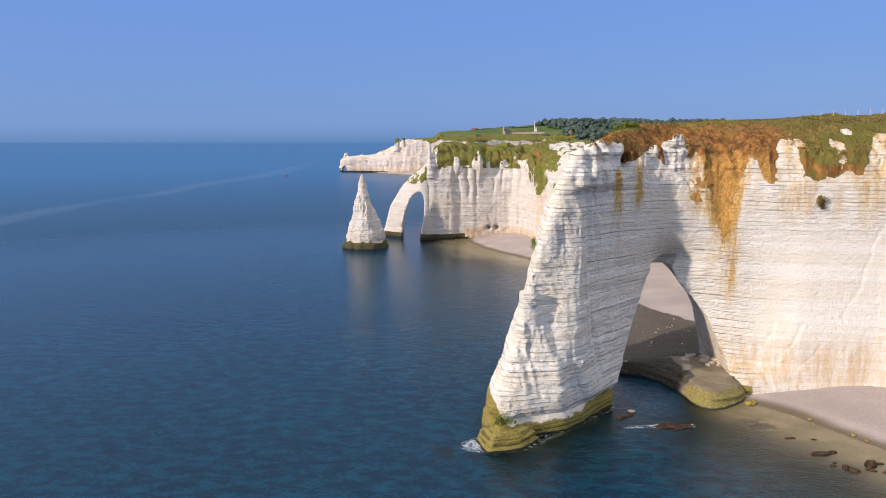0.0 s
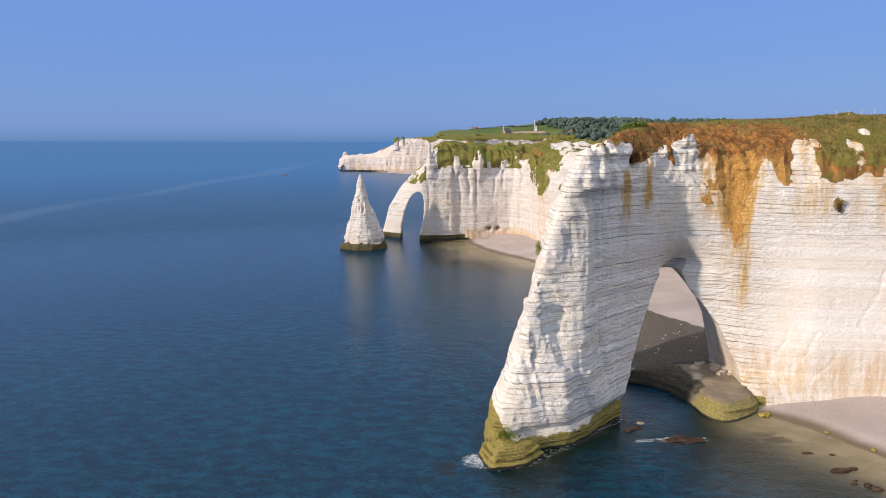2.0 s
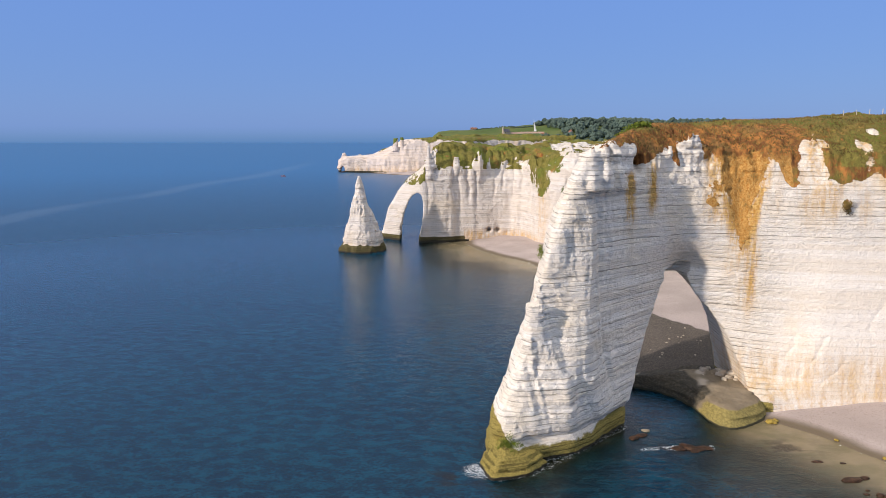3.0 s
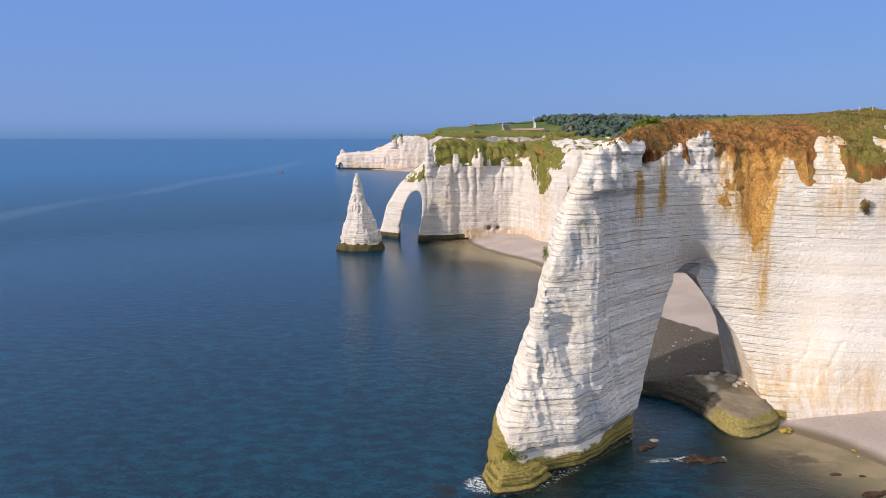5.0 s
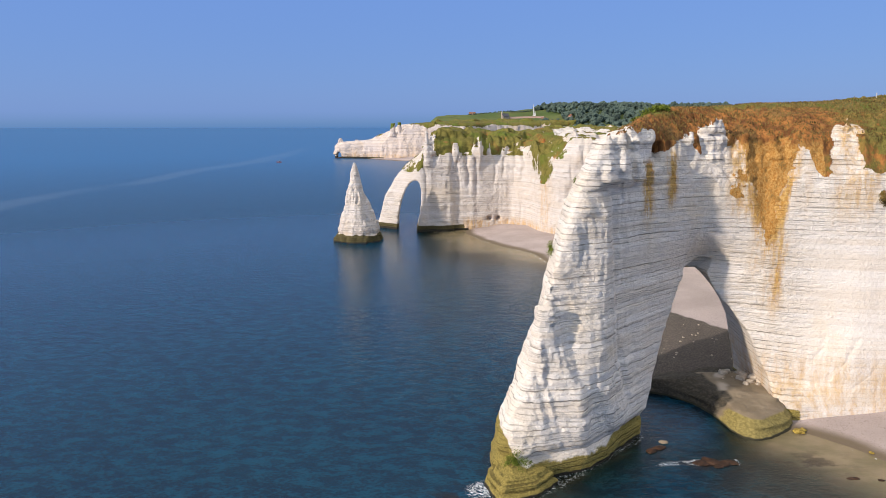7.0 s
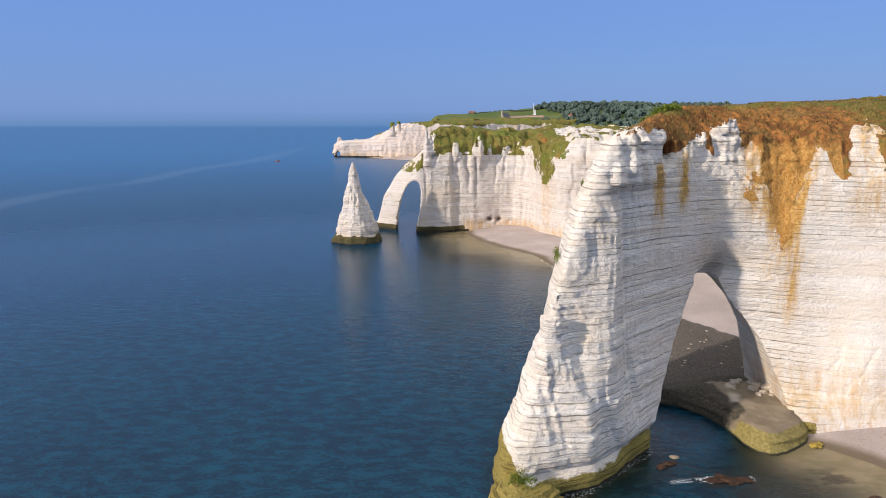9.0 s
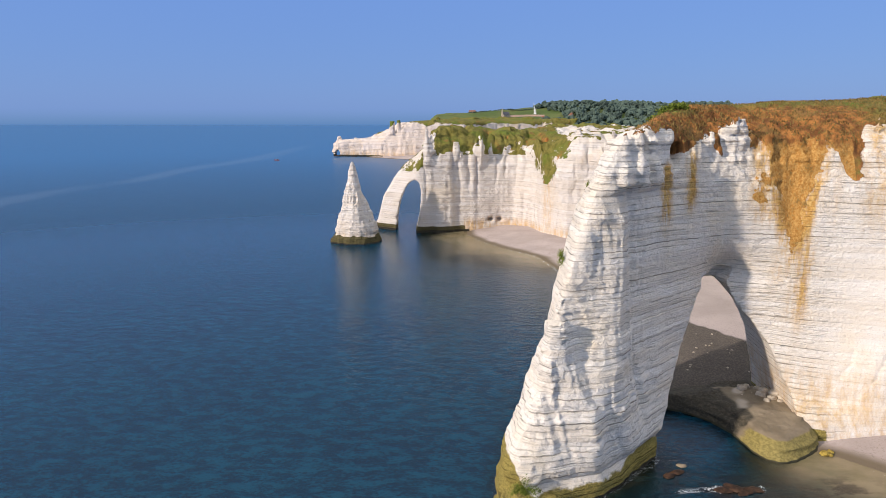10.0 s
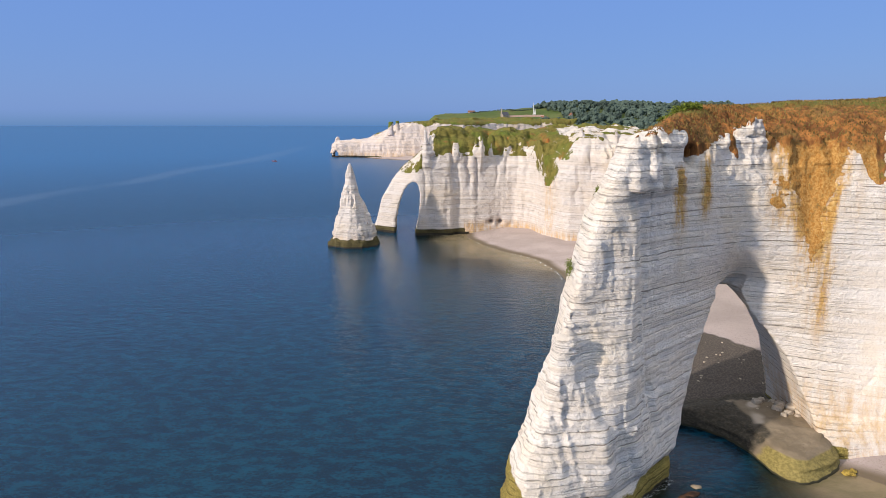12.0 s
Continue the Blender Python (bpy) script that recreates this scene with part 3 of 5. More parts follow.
def doorway(z, lx, ly, rx, ry, rdx):
    """Plan of the arch's opening at one height: left and right jamb and the way the right one runs back."""
    return (z, [(lx - 6, ly - 24), (lx, ly), (lx + 3, ly + 40), (rx + 30 * rdx + 1, ry + 40), (rx + 12 * rdx, ry + 12), (rx, ry), (rx - 6, ry - 24)])


near.carve([
    doorway(-4, 57.5, 181, 100.0, 194, 0.0), doorway(5, 58.8, 185, 99.8, 194.5, 0.0), doorway(10, 60.5, 187, 98.8, 195, -0.02),
    doorway(22, 65.0, 190.5, 93.5, 196.5, 0.12), doorway(30, 68.2, 193.5, 88.0, 199.5, 0.24), doorway(35.5, 70.6, 196.5, 83.0, 201.5, 0.32),
    doorway(38.3, 72.3, 198.5, 80.2, 202, 0.36), doorway(40.1, 74.6, 199.5, 77.5, 201, 0.38),
])
for px, py, z0, z1, r0, r1 in ((80.5, 203, 70, 83.3, 3.6, 1.8), (77, 202.2, 72, 81.5, 2.2, 0.8), (71.8, 199, 72, 82.6, 2.0, 0.6), (89, 202.5, 66, 81.3, 3.6, 1.4), (84.5, 203, 70, 79.8, 2.6, 1.2),
                               (97.5, 202, 74, 81.7, 3.2, 1.8), (102.5, 201, 74, 81.5, 2.6, 1.4),
                               (115.3, 198.8, 66, 84.4, 5.0, 0.5), (119.3, 200.5, 72, 81.5, 2.2, 0.8), (130.4, 198, 70, 82.3, 3.2, 0.7), (136.8, 203.5, 78, 86.0, 2.0, 0.5),
                               (143, 194, 60, 84.5, 5.5, 0.7), (149, 192, 60, 83.0, 6.5, 2.5), (43.5, 180.5, 72, 81.5, 3.2, 1.0), (48, 183, 72, 81.3, 3.0, 1.2), (53, 187.5, 72, 80.3, 3.2, 1.6), (26.6, 168.2, 16, 39.5, 4.6, 1.5), (57.5, 191.5, 72, 79.6, 2.6, 1.0)):
    near.spike(px, py, z0, z1, r0, r1)


def near_relief(x, y, z):
    pier = smooth(72, 52, x)
    n = relief(x, y, z, 0.35 + 0.55 * pier * smooth(3, 14, z), 0.55 + 0.45 * pier)
    n = n * (1 - 0.6 * smooth(92, 104, x) * smooth(66, 56, z))
    # ribs and clefts down the seaward end, under the bed that is cut back
    along = (x - 15) * 0.8 + (y - 152) * 0.6
    wander = along + 0.10 * z + 4.0 * vnoise(x * 0.05, y * 0.05, z * 0.035)
    rib = np.abs(vnoise(wander * 0.16, z * 0.012, z * 0 + 3.0)) * 2.2 - 0.6
    end = smooth(56, 47, x) * smooth(4, 12, z)
    n += end * smooth(70, 64, z) * -0.75 * rib - end * smooth(66, 70, z) * 0.35 * rib
    n += end * 0.6 * np.abs(vnoise(wander * 0.42 + 11, z * 0.03, z * 0)) - 0.3 * end
    blocks = np.round(2.2 * vnoise(wander * 0.22 + 5, z * 0.055, z * 0 + 7.5)) / 2.2
    n += end * 0.9 * blocks
    n += 0.55 * np.exp(-((z - 67.3 - 0.25 * np.sin(along * 0.5)) / 0.45) ** 2) * smooth(34, 42, x) * smooth(72, 62, x)
    # shoulder low on the seaward edge
    n -= 1.6 * np.exp(-(((x - 25.5) / 2.6) ** 2 + ((z - 33) / 6.5) ** 2)) * smooth(172, 167, y)
    # wave-cut plinth
    n += 1.0 * np.exp(-((z - 5.4) / 1.2) ** 2) * pier + 0.9 * smooth(6, 4, z) * smooth(44, 50, x) * pier
    # gullied slope over the chalk
    g = smooth(66, 80, z)
    n += g * (0.3 + 0.7 * smooth(55, 66, x)) * (1.3 * vnoise(x * 0.17, y * 0.12, z * 0.03) + 0.8 * vnoise(x * 0.42, y * 0.3, z * 0.08) + 0.9 * np.abs(vnoise(x * 0.55 + 4, y * 0.4, z * 0.06)) + 0.45 * vnoise(x * 1.1, y * 1.1, z * 0.5))
    crumbly = smooth(62, 70, z) * smooth(66, 74, x) * smooth(104, 98, x)
    n += crumbly * (0.9 * np.abs(vnoise(x * 0.4, y * 0.4 + 3, z * 0.16)) + 0.5 * vnoise(x * 0.9, y * 0.9, z * 0.6))
    n += smooth(81, 84, z) * 0.5 * fbm(x * 0.35, y * 0.35, z * 0.35, 3)
    # the earthy gully
    n += 2.2 * np.exp(-((x - 95.0) / (1.0 + np.clip(z - 50, 0, 40) * 0.16)) ** 2) * smooth(50, 62, z) * smooth(90, 80, z)
    # clefts in the great face
    for x0, z0, x1, z1, w in ((113, 11, 121, 24, 0.6), (118, 9, 126, 17, 0.5), (132.5, 24, 142, 58, 0.5), (110, 16, 112, 24, 0.5)):
        f = np.clip((z - z0) / (z1 - z0), 0, 1)
        n = n + 0.22 * np.exp(-((x - x0 - (x1 - x0) * f - 1.6 * vnoise(z * 0.3, z * 0 + x0, z * 0)) / w) ** 2) * (z > z0) * (z < z1) * (y < 196)
    # the vault flares towards the front
    n += 4.6 * np.exp(-(((x - 80.5) / 8.0) ** 2 + ((z - 43.5) / 5.5) ** 2)) * smooth(209, 204, y)
    # hollows near the top of the pier
    n += 5.0 * np.exp(-(((x - 60.5) / 1.4) ** 2 + ((z - 76) / 2.6) ** 2)) * smooth(215, 205, y)
    n += 3.0 * np.exp(-(((x - 50.2) / 1.0) ** 2 + ((z - 78.5) / 3.0) ** 2))
    return n


PLINTH = [(12, 158), (14.5, 150.5), (24, 153), (30, 158.5), (22, 162), (14, 164)]
near.loft([(-4, PLINTH), (1.2, PLINTH)] + [(h, [(px + (21 - px) * f, py + (160 - py) * f) for px, py in PLINTH]) for h, f in ((1.3, 0.10), (2.6, 0.13), (2.7, 0.26), (4.0, 0.30), (4.1, 0.44), (5.6, 0.50), (5.7, 0.62), (7.4, 0.70))], 0.6)
near.roughen(near_relief)
co, quads = near.mesh()
x, y, z = co.T
bumpy = fbm(x * 0.22, y * 0.22, z * 0.22, 3)
rim = 77.2 + 4.2 * vnoise(x * 0.13, y * 0.13, x * 0) + 1.5 * bumpy
rim = np.where(x < 60, 81.2 + 1.2 * bumpy, rim)
flat_rim = 71.5 + 2.6 * vnoise(x * 0.22 + 3, x * 0, x * 0) + 1.6 * bumpy
rim = rim + (flat_rim - rim) * smooth(103, 107, x) * smooth(143, 139, x)
soil = (z - rim) / 2.0 + 0.5
for px, py, r, zt in ((80.5, 203, 4.2, 83.6), (77, 202, 2.4, 82), (71.8, 199, 2.3, 83), (89, 202, 4.0, 81.5), (99.5, 201, 5.5, 81.5), (115.3, 199.5, 3.9, 85), (119.3, 200.5, 2.6, 82), (130.4, 198, 3.4, 83), (136.8, 203.5, 2.4, 87), (146, 192, 9, 86)):
    lim = r * (0.45 + 0.55 * np.clip((zt - z) / 10, 0, 1.4))
    soil = np.minimum(soil, (np.hypot(x - px, (y - py) * 0.6) - lim) * 0.8 + 0.5 + 0.4 * bumpy)
vee = (0.3 + np.clip(z - 46, 0, 40) * 0.25) - np.abs(x - 95.5 + (z - 48) * 0.02)
soil = np.maximum(soil, np.where((z > 49) & (y < 212), vee * 0.5 + 0.3 + 0.7 * bumpy - 0.3 * smooth(80, 60, z), -1))
soil = np.maximum(soil, 0.9 - (((x - 87.5) / 3.0) ** 2 + ((z - 68) / 6.0) ** 2) + 1.0 * bumpy + 0.9 * fbm(x * 0.7, y * 0.7, z * 0.7, 2))
soil = np.maximum(soil, np.where(y < 200, 1.1 - (((x - 122.8) / 1.8) ** 2 + ((z - 64) / 2.2) ** 2) + 0.4 * bumpy, -1))
stain = 0.95 * smooth(-2.5, 2.0, vee + 1.2) * smooth(36, 52, z) * (y < 215)
stain = np.maximum(stain, 0.75 * np.exp(-((x - 99) / 3.2) ** 2) * smooth(20, 40, z) * smooth(60, 48, z))
stain = np.maximum(stain, 1.0 * np.exp(-((x - 65.5) / 2.0) ** 2) * smooth(58, 66, z) * smooth(78, 74, z))
stain = np.maximum(stain, 0.95 * np.exp(-((x - 57.8) / 2.0) ** 2) * smooth(52, 62, z) * smooth(76, 72, z))
stain = np.maximum(stain, 0.45 * np.exp(-((x - 93) / 2.2) ** 2) * smooth(36, 42, z) * smooth(54, 50, z))
stain = np.maximum(stain, 0.85 * smooth(48, 68, z) * smooth(98, 106, x) * (0.5 + 0.6 * vnoise(x * 0.25, y * 0.2, z * 0.05)))
stain = np.maximum(stain, 0.7 * smooth(52, 62, z) * smooth(80, 88, x) * smooth(98, 92, x))
stain = np.maximum(stain, 0.45 * smooth(26, 12, z) * smooth(86, 100, x))
line = 3.7 + 2.0 * smooth(42, 52, x) + 8.0 * smooth(22.5, 15.5, x)
algae = np.clip(0.5 + (line - z + 0.8 * bumpy) / 2.4, 0, 1) * (x < 75)
algae = np.maximum(algae, smooth(159.2, 157.2, y - 0.4 * (x - 20)) * smooth(6.8, 4.6, z - 1.2 * bumpy) * smooth(32, 24, x))
algae = np.maximum(algae, 0.9 * smooth(4.4, 3.0, z) * (x > 75) * smooth(106, 103, x))
wet = smooth(1.1, 0.3, z - 0.3 * bumpy)
q_soil = soil[quads].mean(1) > 0.5
grass = 0.15 + 0.55 * smooth(108, 126, x) + 0.9 * np.exp(-(((x - 64) / 6) ** 2 + ((y - 207) / 6) ** 2)) * smooth(83.5, 86, z) + 0.6 * smooth(212, 222, y)
grass = np.where(z < 75, 0.45, grass)
cliff = empty("sea_arch_cliff", pose(80, 200, 0), "white banded chalk cliff with a great sea arch and turf top", "cliff")
local = co - np.array([80, 200, 0], np.float32)
at = {"stain": stain, "algae": algae, "wet": wet, "grass": grass, "soil": np.clip(soil, -1.2, 2.2),
      "ochre": smooth(82, 74, z) * (z > 47) * (np.abs(x - 95) < 14) + 0.35 * smooth(0.2, 0.5, bumpy), "clean": smooth(98, 112, x) * smooth(62, 46, z) * 0.75}
q_foot = (algae[quads].mean(1) > 0.5) & ~q_soil
nrm = whole_normals(co, quads)
skin("chalk_face", local, quads[~q_soil & ~q_foot], CHALK, cliff, at, normals=nrm)
seaward = x[quads].mean(1) < 75
skin("algae_foot", local, quads[q_foot & seaward], CHALK, cliff, at, "yellow-green algae-covered foot of the pier", nrm)
skin("wall_foot", local, quads[q_foot & ~seaward], CHALK, cliff, at, "olive algae-stained foot of the wall", nrm)
skin("turf_cap", local, quads[q_soil], CHALK, cliff, at, "red-brown eroded earth with rough olive grass", nrm)
del near

# ---------------- rock ledge in the arch ----------------
LEDGE = [(85, 176.2), (90, 176.5), (96, 180), (101, 183), (104, 190), (106, 212), (108, 219), (98, 220.5), (86, 219.5), (77, 218), (69, 215), (64, 209.5), (67, 207), (74, 203.5), (80, 197), (82, 190), (82.5, 181)]
ledge = Solid((58, 170, -3), (118, 252, 8.5), (0.45, 0.45, 0.4))
ledge.loft([(-3, LEDGE), (0.5, LEDGE), (2.6, [(px + (95 - px) * 0.06, py + (205 - py) * 0.05) for px, py in LEDGE]), (4.9, [(px + (95 - px) * 0.2, py + (205 - py) * 0.16) for px, py in LEDGE]),
            (5.4, [(px + (95 - px) * 0.32, py + (205 - py) * 0.26) for px, py in LEDGE])])
ledge.carve_cap(lambda X, Y: 5.6 - 2.8 * smooth(206, 217, Y) - 1.6 * smooth(84, 70, X) + 0.35 * fbm(X * 0.12, Y * 0.12, X * 0, 3))
ledge.roughen(lambda x, y, z: 0.5 * vnoise(x * 0.12, y * 0.12, np.floor(z / 1.1 + 0.4 * vnoise(x * 0.1, y * 0.1, z * 0)) * 1.7 + 0.5) + 0.35 * vnoise(x * 0.2, y * 0.2, z * 0.9) + 0.22 * fbm(x * 0.7, y * 0.7, z * 1.2, 2))
co, quads = ledge.mesh()
x, y, z = co.T


def ledge_material():
    m = Nodes("algae_rock")
    big = m.noise(m.scaled(0.12, 0.12, 0.3), 1.0, 4.0)
    fine = m.noise(m.scaled(1.2, 1.2, 2.0), 1.0, 5.0, 0.65)
    rock = m.mix(m.ramp(big, 0.35, 0.65), (0.19, 0.15, 0.10), (0.30, 0.24, 0.165))
    green = m.mix(m.ramp(fine, 0.35, 0.65), (0.19, 0.155, 0.05), (0.31, 0.25, 0.085))
    col = m.mix(m.ramp(m.math("ADD", m.attr("algae"), m.math("MULTIPLY_ADD", big, 0.8, -0.4)), 0.3, 0.7), rock, green)
    # wet rock, with the shade under the arch painted into its colour
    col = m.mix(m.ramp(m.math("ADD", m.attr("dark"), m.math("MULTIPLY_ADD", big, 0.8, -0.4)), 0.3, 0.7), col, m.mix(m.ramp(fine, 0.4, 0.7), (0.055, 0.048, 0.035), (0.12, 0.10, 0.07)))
    col = m.mix(m.ramp(m.attr("pale"), 0.3, 0.7), col, (0.55, 0.47, 0.38))
    col = m.mix(m.ramp(m.attr("wet"), 0.3, 0.7), col, (0.05, 0.045, 0.025))
    return m.done(col, 0.8, m.bump(m.math("ADD", fine, big), 0.3, 0.9), 0.3)


ALGAE_ROCK = ledge_material()
slime = smooth(5.0, 3.6, z) * smooth(192, 184, y) + 0.35 * smooth(212, 218, y)
at = {"algae": slime, "wet": smooth(0.9, 0.3, z),
      # left and back of the ledge: wet, and painted darker for the arch's shade
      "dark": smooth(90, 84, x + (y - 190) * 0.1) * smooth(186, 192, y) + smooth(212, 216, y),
      "pale": np.exp(-((x - 84 - (y - 196) * 0.35 - 3) / 3.0) ** 2) * smooth(190, 197, y) * smooth(215, 208, y) * smooth(4.0, 4.6, z) * (0.6 + 0.5 * vnoise(x * 0.3, y * 0.3, z * 0))}
slab = empty("rock_ledge", pose(90, 195, 0), "smooth wave-cut rock ledge, yellow-green with algae, under the arch", "rock ledge")
local = co - np.array([90, 195, 0], np.float32)
q_flank = slime[quads].mean(1) > 0.5
nrm = whole_normals(co, quads)
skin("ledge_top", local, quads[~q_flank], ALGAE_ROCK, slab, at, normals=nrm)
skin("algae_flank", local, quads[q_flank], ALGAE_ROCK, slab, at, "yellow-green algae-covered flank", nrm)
del ledge

# ---------------- needle ----------------
stack = Solid((-75, 440, -3), (-28, 484, 57), (0.5, 0.5, 0.5))


def ring(z, r, sx=0.0, sq=1.0):
    return (z, [(-51.0 + sx + r * math.cos(a) * (1 + 0.10 * math.cos(3 * a + 1)), 460.5 + sq * r * math.sin(a)) for a in [k * math.tau / 14 for k in range(14)]])


stack.loft([ring(-3, 16.0, 0.2), ring(1.0, 15.6, 0.2), ring(5.5, 14.2, 0.4), ring(11, 12.6, 0.3), ring(18, 10.4, 0.0), ring(25, 8.2, -0.2), ring(34, 5.6, -0.6), ring(41, 4.0, -0.5), ring(47, 2.7, -0.6), ring(52, 1.4, -0.7), ring(54.2, 0.7, -0.8)])
stack.spike(-56.3, 458, 20, 36.5, 3.2, 0.7)
stack.spike(-38.5, 457, 0, 13, 3.4, 1.2)
stack.roughen(lambda x, y, z: (relief(x, y, z, 1.1 * smooth(54, 30, z) + 0.25, 1.3) + 1.6 * np.abs(vnoise(x * 0.22, y * 0.22, z * 0.05)) + 0.9 * np.abs(vnoise(x * 0.5, y * 0.5 + 4, z * 0.14)) - 0.9) * (0.45 + 0.55 * smooth(54, 40, z)) + 0.7 * np.exp(-((z - 5.8) / 1.0) ** 2))
co, quads = stack.mesh()
x, y, z = co.T
foot = 1.1 * smooth(6.2, 4.6, z - fbm(x * .2, y * .2, z * .2))
at = {"stain": 0.25 * smooth(20, 4, z), "algae": foot, "wet": smooth(1.4, 0.4, z)}
needle = empty("chalk_needle", pose(-51, 460.5, 0), "pointed white chalk sea stack with a dark algae-covered foot", "sea stack")
local = co - np.array([-51, 460.5, 0], np.float32)
q_foot = foot[quads].mean(1) > 0.5
nrm = whole_normals(co, quads)
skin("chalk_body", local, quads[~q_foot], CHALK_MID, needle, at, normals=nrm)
skin("algae_foot", local, quads[q_foot], CHALK_MID, needle, at, "dark algae-covered rock foot", nrm)

# ---------------- middle headland with the flying arch ----------------
bay = Solid((-48, 380, -3), (180, 615, 84), (0.88, 0.88, 0.75))


def coast(z, fin, inset, rim):
    """Plan of the middle headland: fin is how far the flying arch reaches out, inset pulls the face back."""
    f = [(fin, 503 - 0.18 * (fin + 5)), (-9 + inset * 0.4, 489 + inset), (8, 490 + inset), (17, 491 + inset), (18.5, 494 + inset), (28, 494 + inset), (40, 497 + inset), (52, 500 + inset), (63, 499 + inset), (71, 492 + inset), (76, 480 + inset), (81, 464 + inset * 0.7),
         (90 + inset * 0.25, 448 + inset * 0.3), (108 + inset * 0.3, 440 + inset * 0.3), (135 + inset, 405), (156 + inset, 300)]
    return (z, f + [(300, 290), (300, 660), (60, 660), (20, 600 - rim), (0, 545 - rim), (-7 + inset * 0.5, 512 - rim * 0.3), (fin, 515 - 0.18 * (fin + 5))])


bay.loft([coast(-3, -41.5, 0, 0), coast(2.5, -41, 0.3, 0), coast(10, -38.6, 1.0, 0), coast(24, -35, 1.6, 0), coast(37.6, -27, 2.2, 0), coast(49, -18, 2.8, 0), coast(56, -9, 5.5, 0), coast(60, -4.5, 9.0, 0),
          coast(66, -2.5, 17.0, 4), coast(72, 1.0, 29.0, 10), coast(76.5, 8.0, 34.0, 22), coast(79, 14.0, 52.0, 40)])


def gate(z, l, r):
    yl, yr = 503 - 0.18 * (l + 5), 503 - 0.18 * (r + 5)
    return (z, [(l - 1, yl - 40), (r - 1, yr - 40), (r, yr), (r + 1, yr + 40), (l, yl + 40), (l, yl)])


bay.carve([gate(-3, -24.5, -9.8), gate(2.6, -24.2, -9.4), gate(10, -24.0, -7.6), gate(22, -21.5, -5.8), gate(30, -18.5, -5.6), gate(35.5, -15.2, -6.4), gate(38.2, -11.5, -8.2)])
bay.carve_cap(lambda X, Y: 74.5 - 5.0 * smooth(26, 52, X) + 3.5 * smooth(88, 100, X) + 1.6 * vnoise(X * 0.08, Y * 0.05, X * 0) + 0.8 * vnoise(X * 0.25, Y * 0.2, X * 0) - 4.0 * np.exp(-((X - 31) / 3.0) ** 2) + 0.03 * (Y - 530))
for px, py, z0, z1, r0, r1 in ((-2, 494, 52, 76, 4.2, 1.2), (1.5, 495, 60, 71, 3, 1), (101, 462, 40, 76.5, 9, 0.8), (96, 470, 40, 67, 7, 2), (105, 455, 40, 70, 8, 2), (46, 506, 45, 66, 4, 1), (37, 502, 50, 70, 3.4, 0.8), 
                               (20, 500, 55, 66, 3.4, 1.2), (119, 440, 40, 74, 9, 2.5), (130, 425, 40, 75, 10, 3), (58, 507, 50, 63, 4, 1.5)):
    bay.spike(px, py, z0, z1, r0, r1)


def bay_relief(x, y, z):
    n = relief(x, y, z, 1.2 * (0.45 + 0.55 * smooth(-6, 2, x)), 1.1 + 0.3 * smooth(-6, 2, x))
    n += smooth(-6, 2, x) * (0.8 * np.abs(vnoise(x * 0.07 + 5, y * 0.05, z * 0.012)) + 0.9 * np.abs(vnoise(x * 0.3, y * 0.22 + 8, z * 0.06)) - 0.7)
    n += smooth(48, 62, z) * smooth(76, 68, z) * smooth(0, 8, x) * (5.5 * vnoise(x * 0.10 + 2, y * 0.02, z * 0.02) + 2.0 * np.abs(vnoise(x * 0.3, y * 0.05, z * 0.03)) - 1.0)
    n += smooth(52, 66, z) * (1.6 * vnoise(x * 0.09, y * 0.06, z * 0.02) + 1.2 * vnoise(x * 0.25, y * 0.2, z * 0.05))
    for cx, cy, w, a, zt in ((29, 500, 1.6, 4.5, 20), (43, 509, 2.6, 5.0, 42), (72, 505, 2.2, 4.0, 30), (84, 470, 3.0, 6.0, 42), (9, 491, 1.4, 2.0, 50), (-3, 490, 0.9, 1.6, 8), (16, 496, 1.0, 2.2, 26), (22, 498, 0.9, 1.6, 12), (35, 504, 1.1, 2.4, 14), (50, 514, 1.0, 2.2, 22), (58, 517, 1.2, 2.6, 30), (66, 514, 1.0, 2.0, 18), (96, 447, 1.1, 1.8, 18), (104, 444, 1.0, 2.0, 30)):
        n = n + 0.7 * a * np.exp(-((x - cx - 1.2 * vnoise(z * 0.12, z * 0 + cx, z * 0)) / w) ** 2) * smooth(zt, zt + 25, z) * (np.abs(y - cy) < 26)
    for cx, cz in ((46, 8.5), (53, 8.2)):
        n = n + 6.0 * np.exp(-(((x - cx) / 2.0) ** 2 + ((z - cz) / 1.6) ** 2)) * (y > 484)
    return n


bay.roughen(bay_relief)
co, quads = bay.mesh()
x, y, z = co.T
bumpy = fbm(x * 0.12, y * 0.12, z * 0.12, 3)
rim = 64.5 + 8.5 * vnoise(x * 0.09, y * 0.05, x * 0) + 4 * bumpy - 6 * np.exp(-((x - 82) / 5) ** 2) + 7 * smooth(12, 0, x) + 9 * smooth(90, 97, x)
soil = (z - rim) / 4.0 + 0.5
gull = 1.3 - np.abs(x - 80 - (z - 37) * 0.1) / (1.0 + np.clip(z - 37, 0, 50) * 0.26) + 0.4 * bumpy
soil = np.maximum(soil, np.where((z > 38) & (y < 510), gull, -1))
for px, py, r, zt in ((101, 462, 8, 78), (-2, 494, 5, 77), (37, 502, 3.4, 70), (46, 506, 4, 66), (119, 440, 8, 75), (130, 425, 9, 76)):
    soil = np.minimum(soil, (np.hypot(x - px, (y - py) * 0.6) - r * (0.4 + 0.6 * np.clip((zt - z) / 16, 0, 1.5))) * 0.6 + 0.5 + 0.3 * bumpy)
soil = np.maximum(soil, np.where((x < -4) & (x > -22) & (z > 44), 0.35 + 0.9 * bumpy, -1))
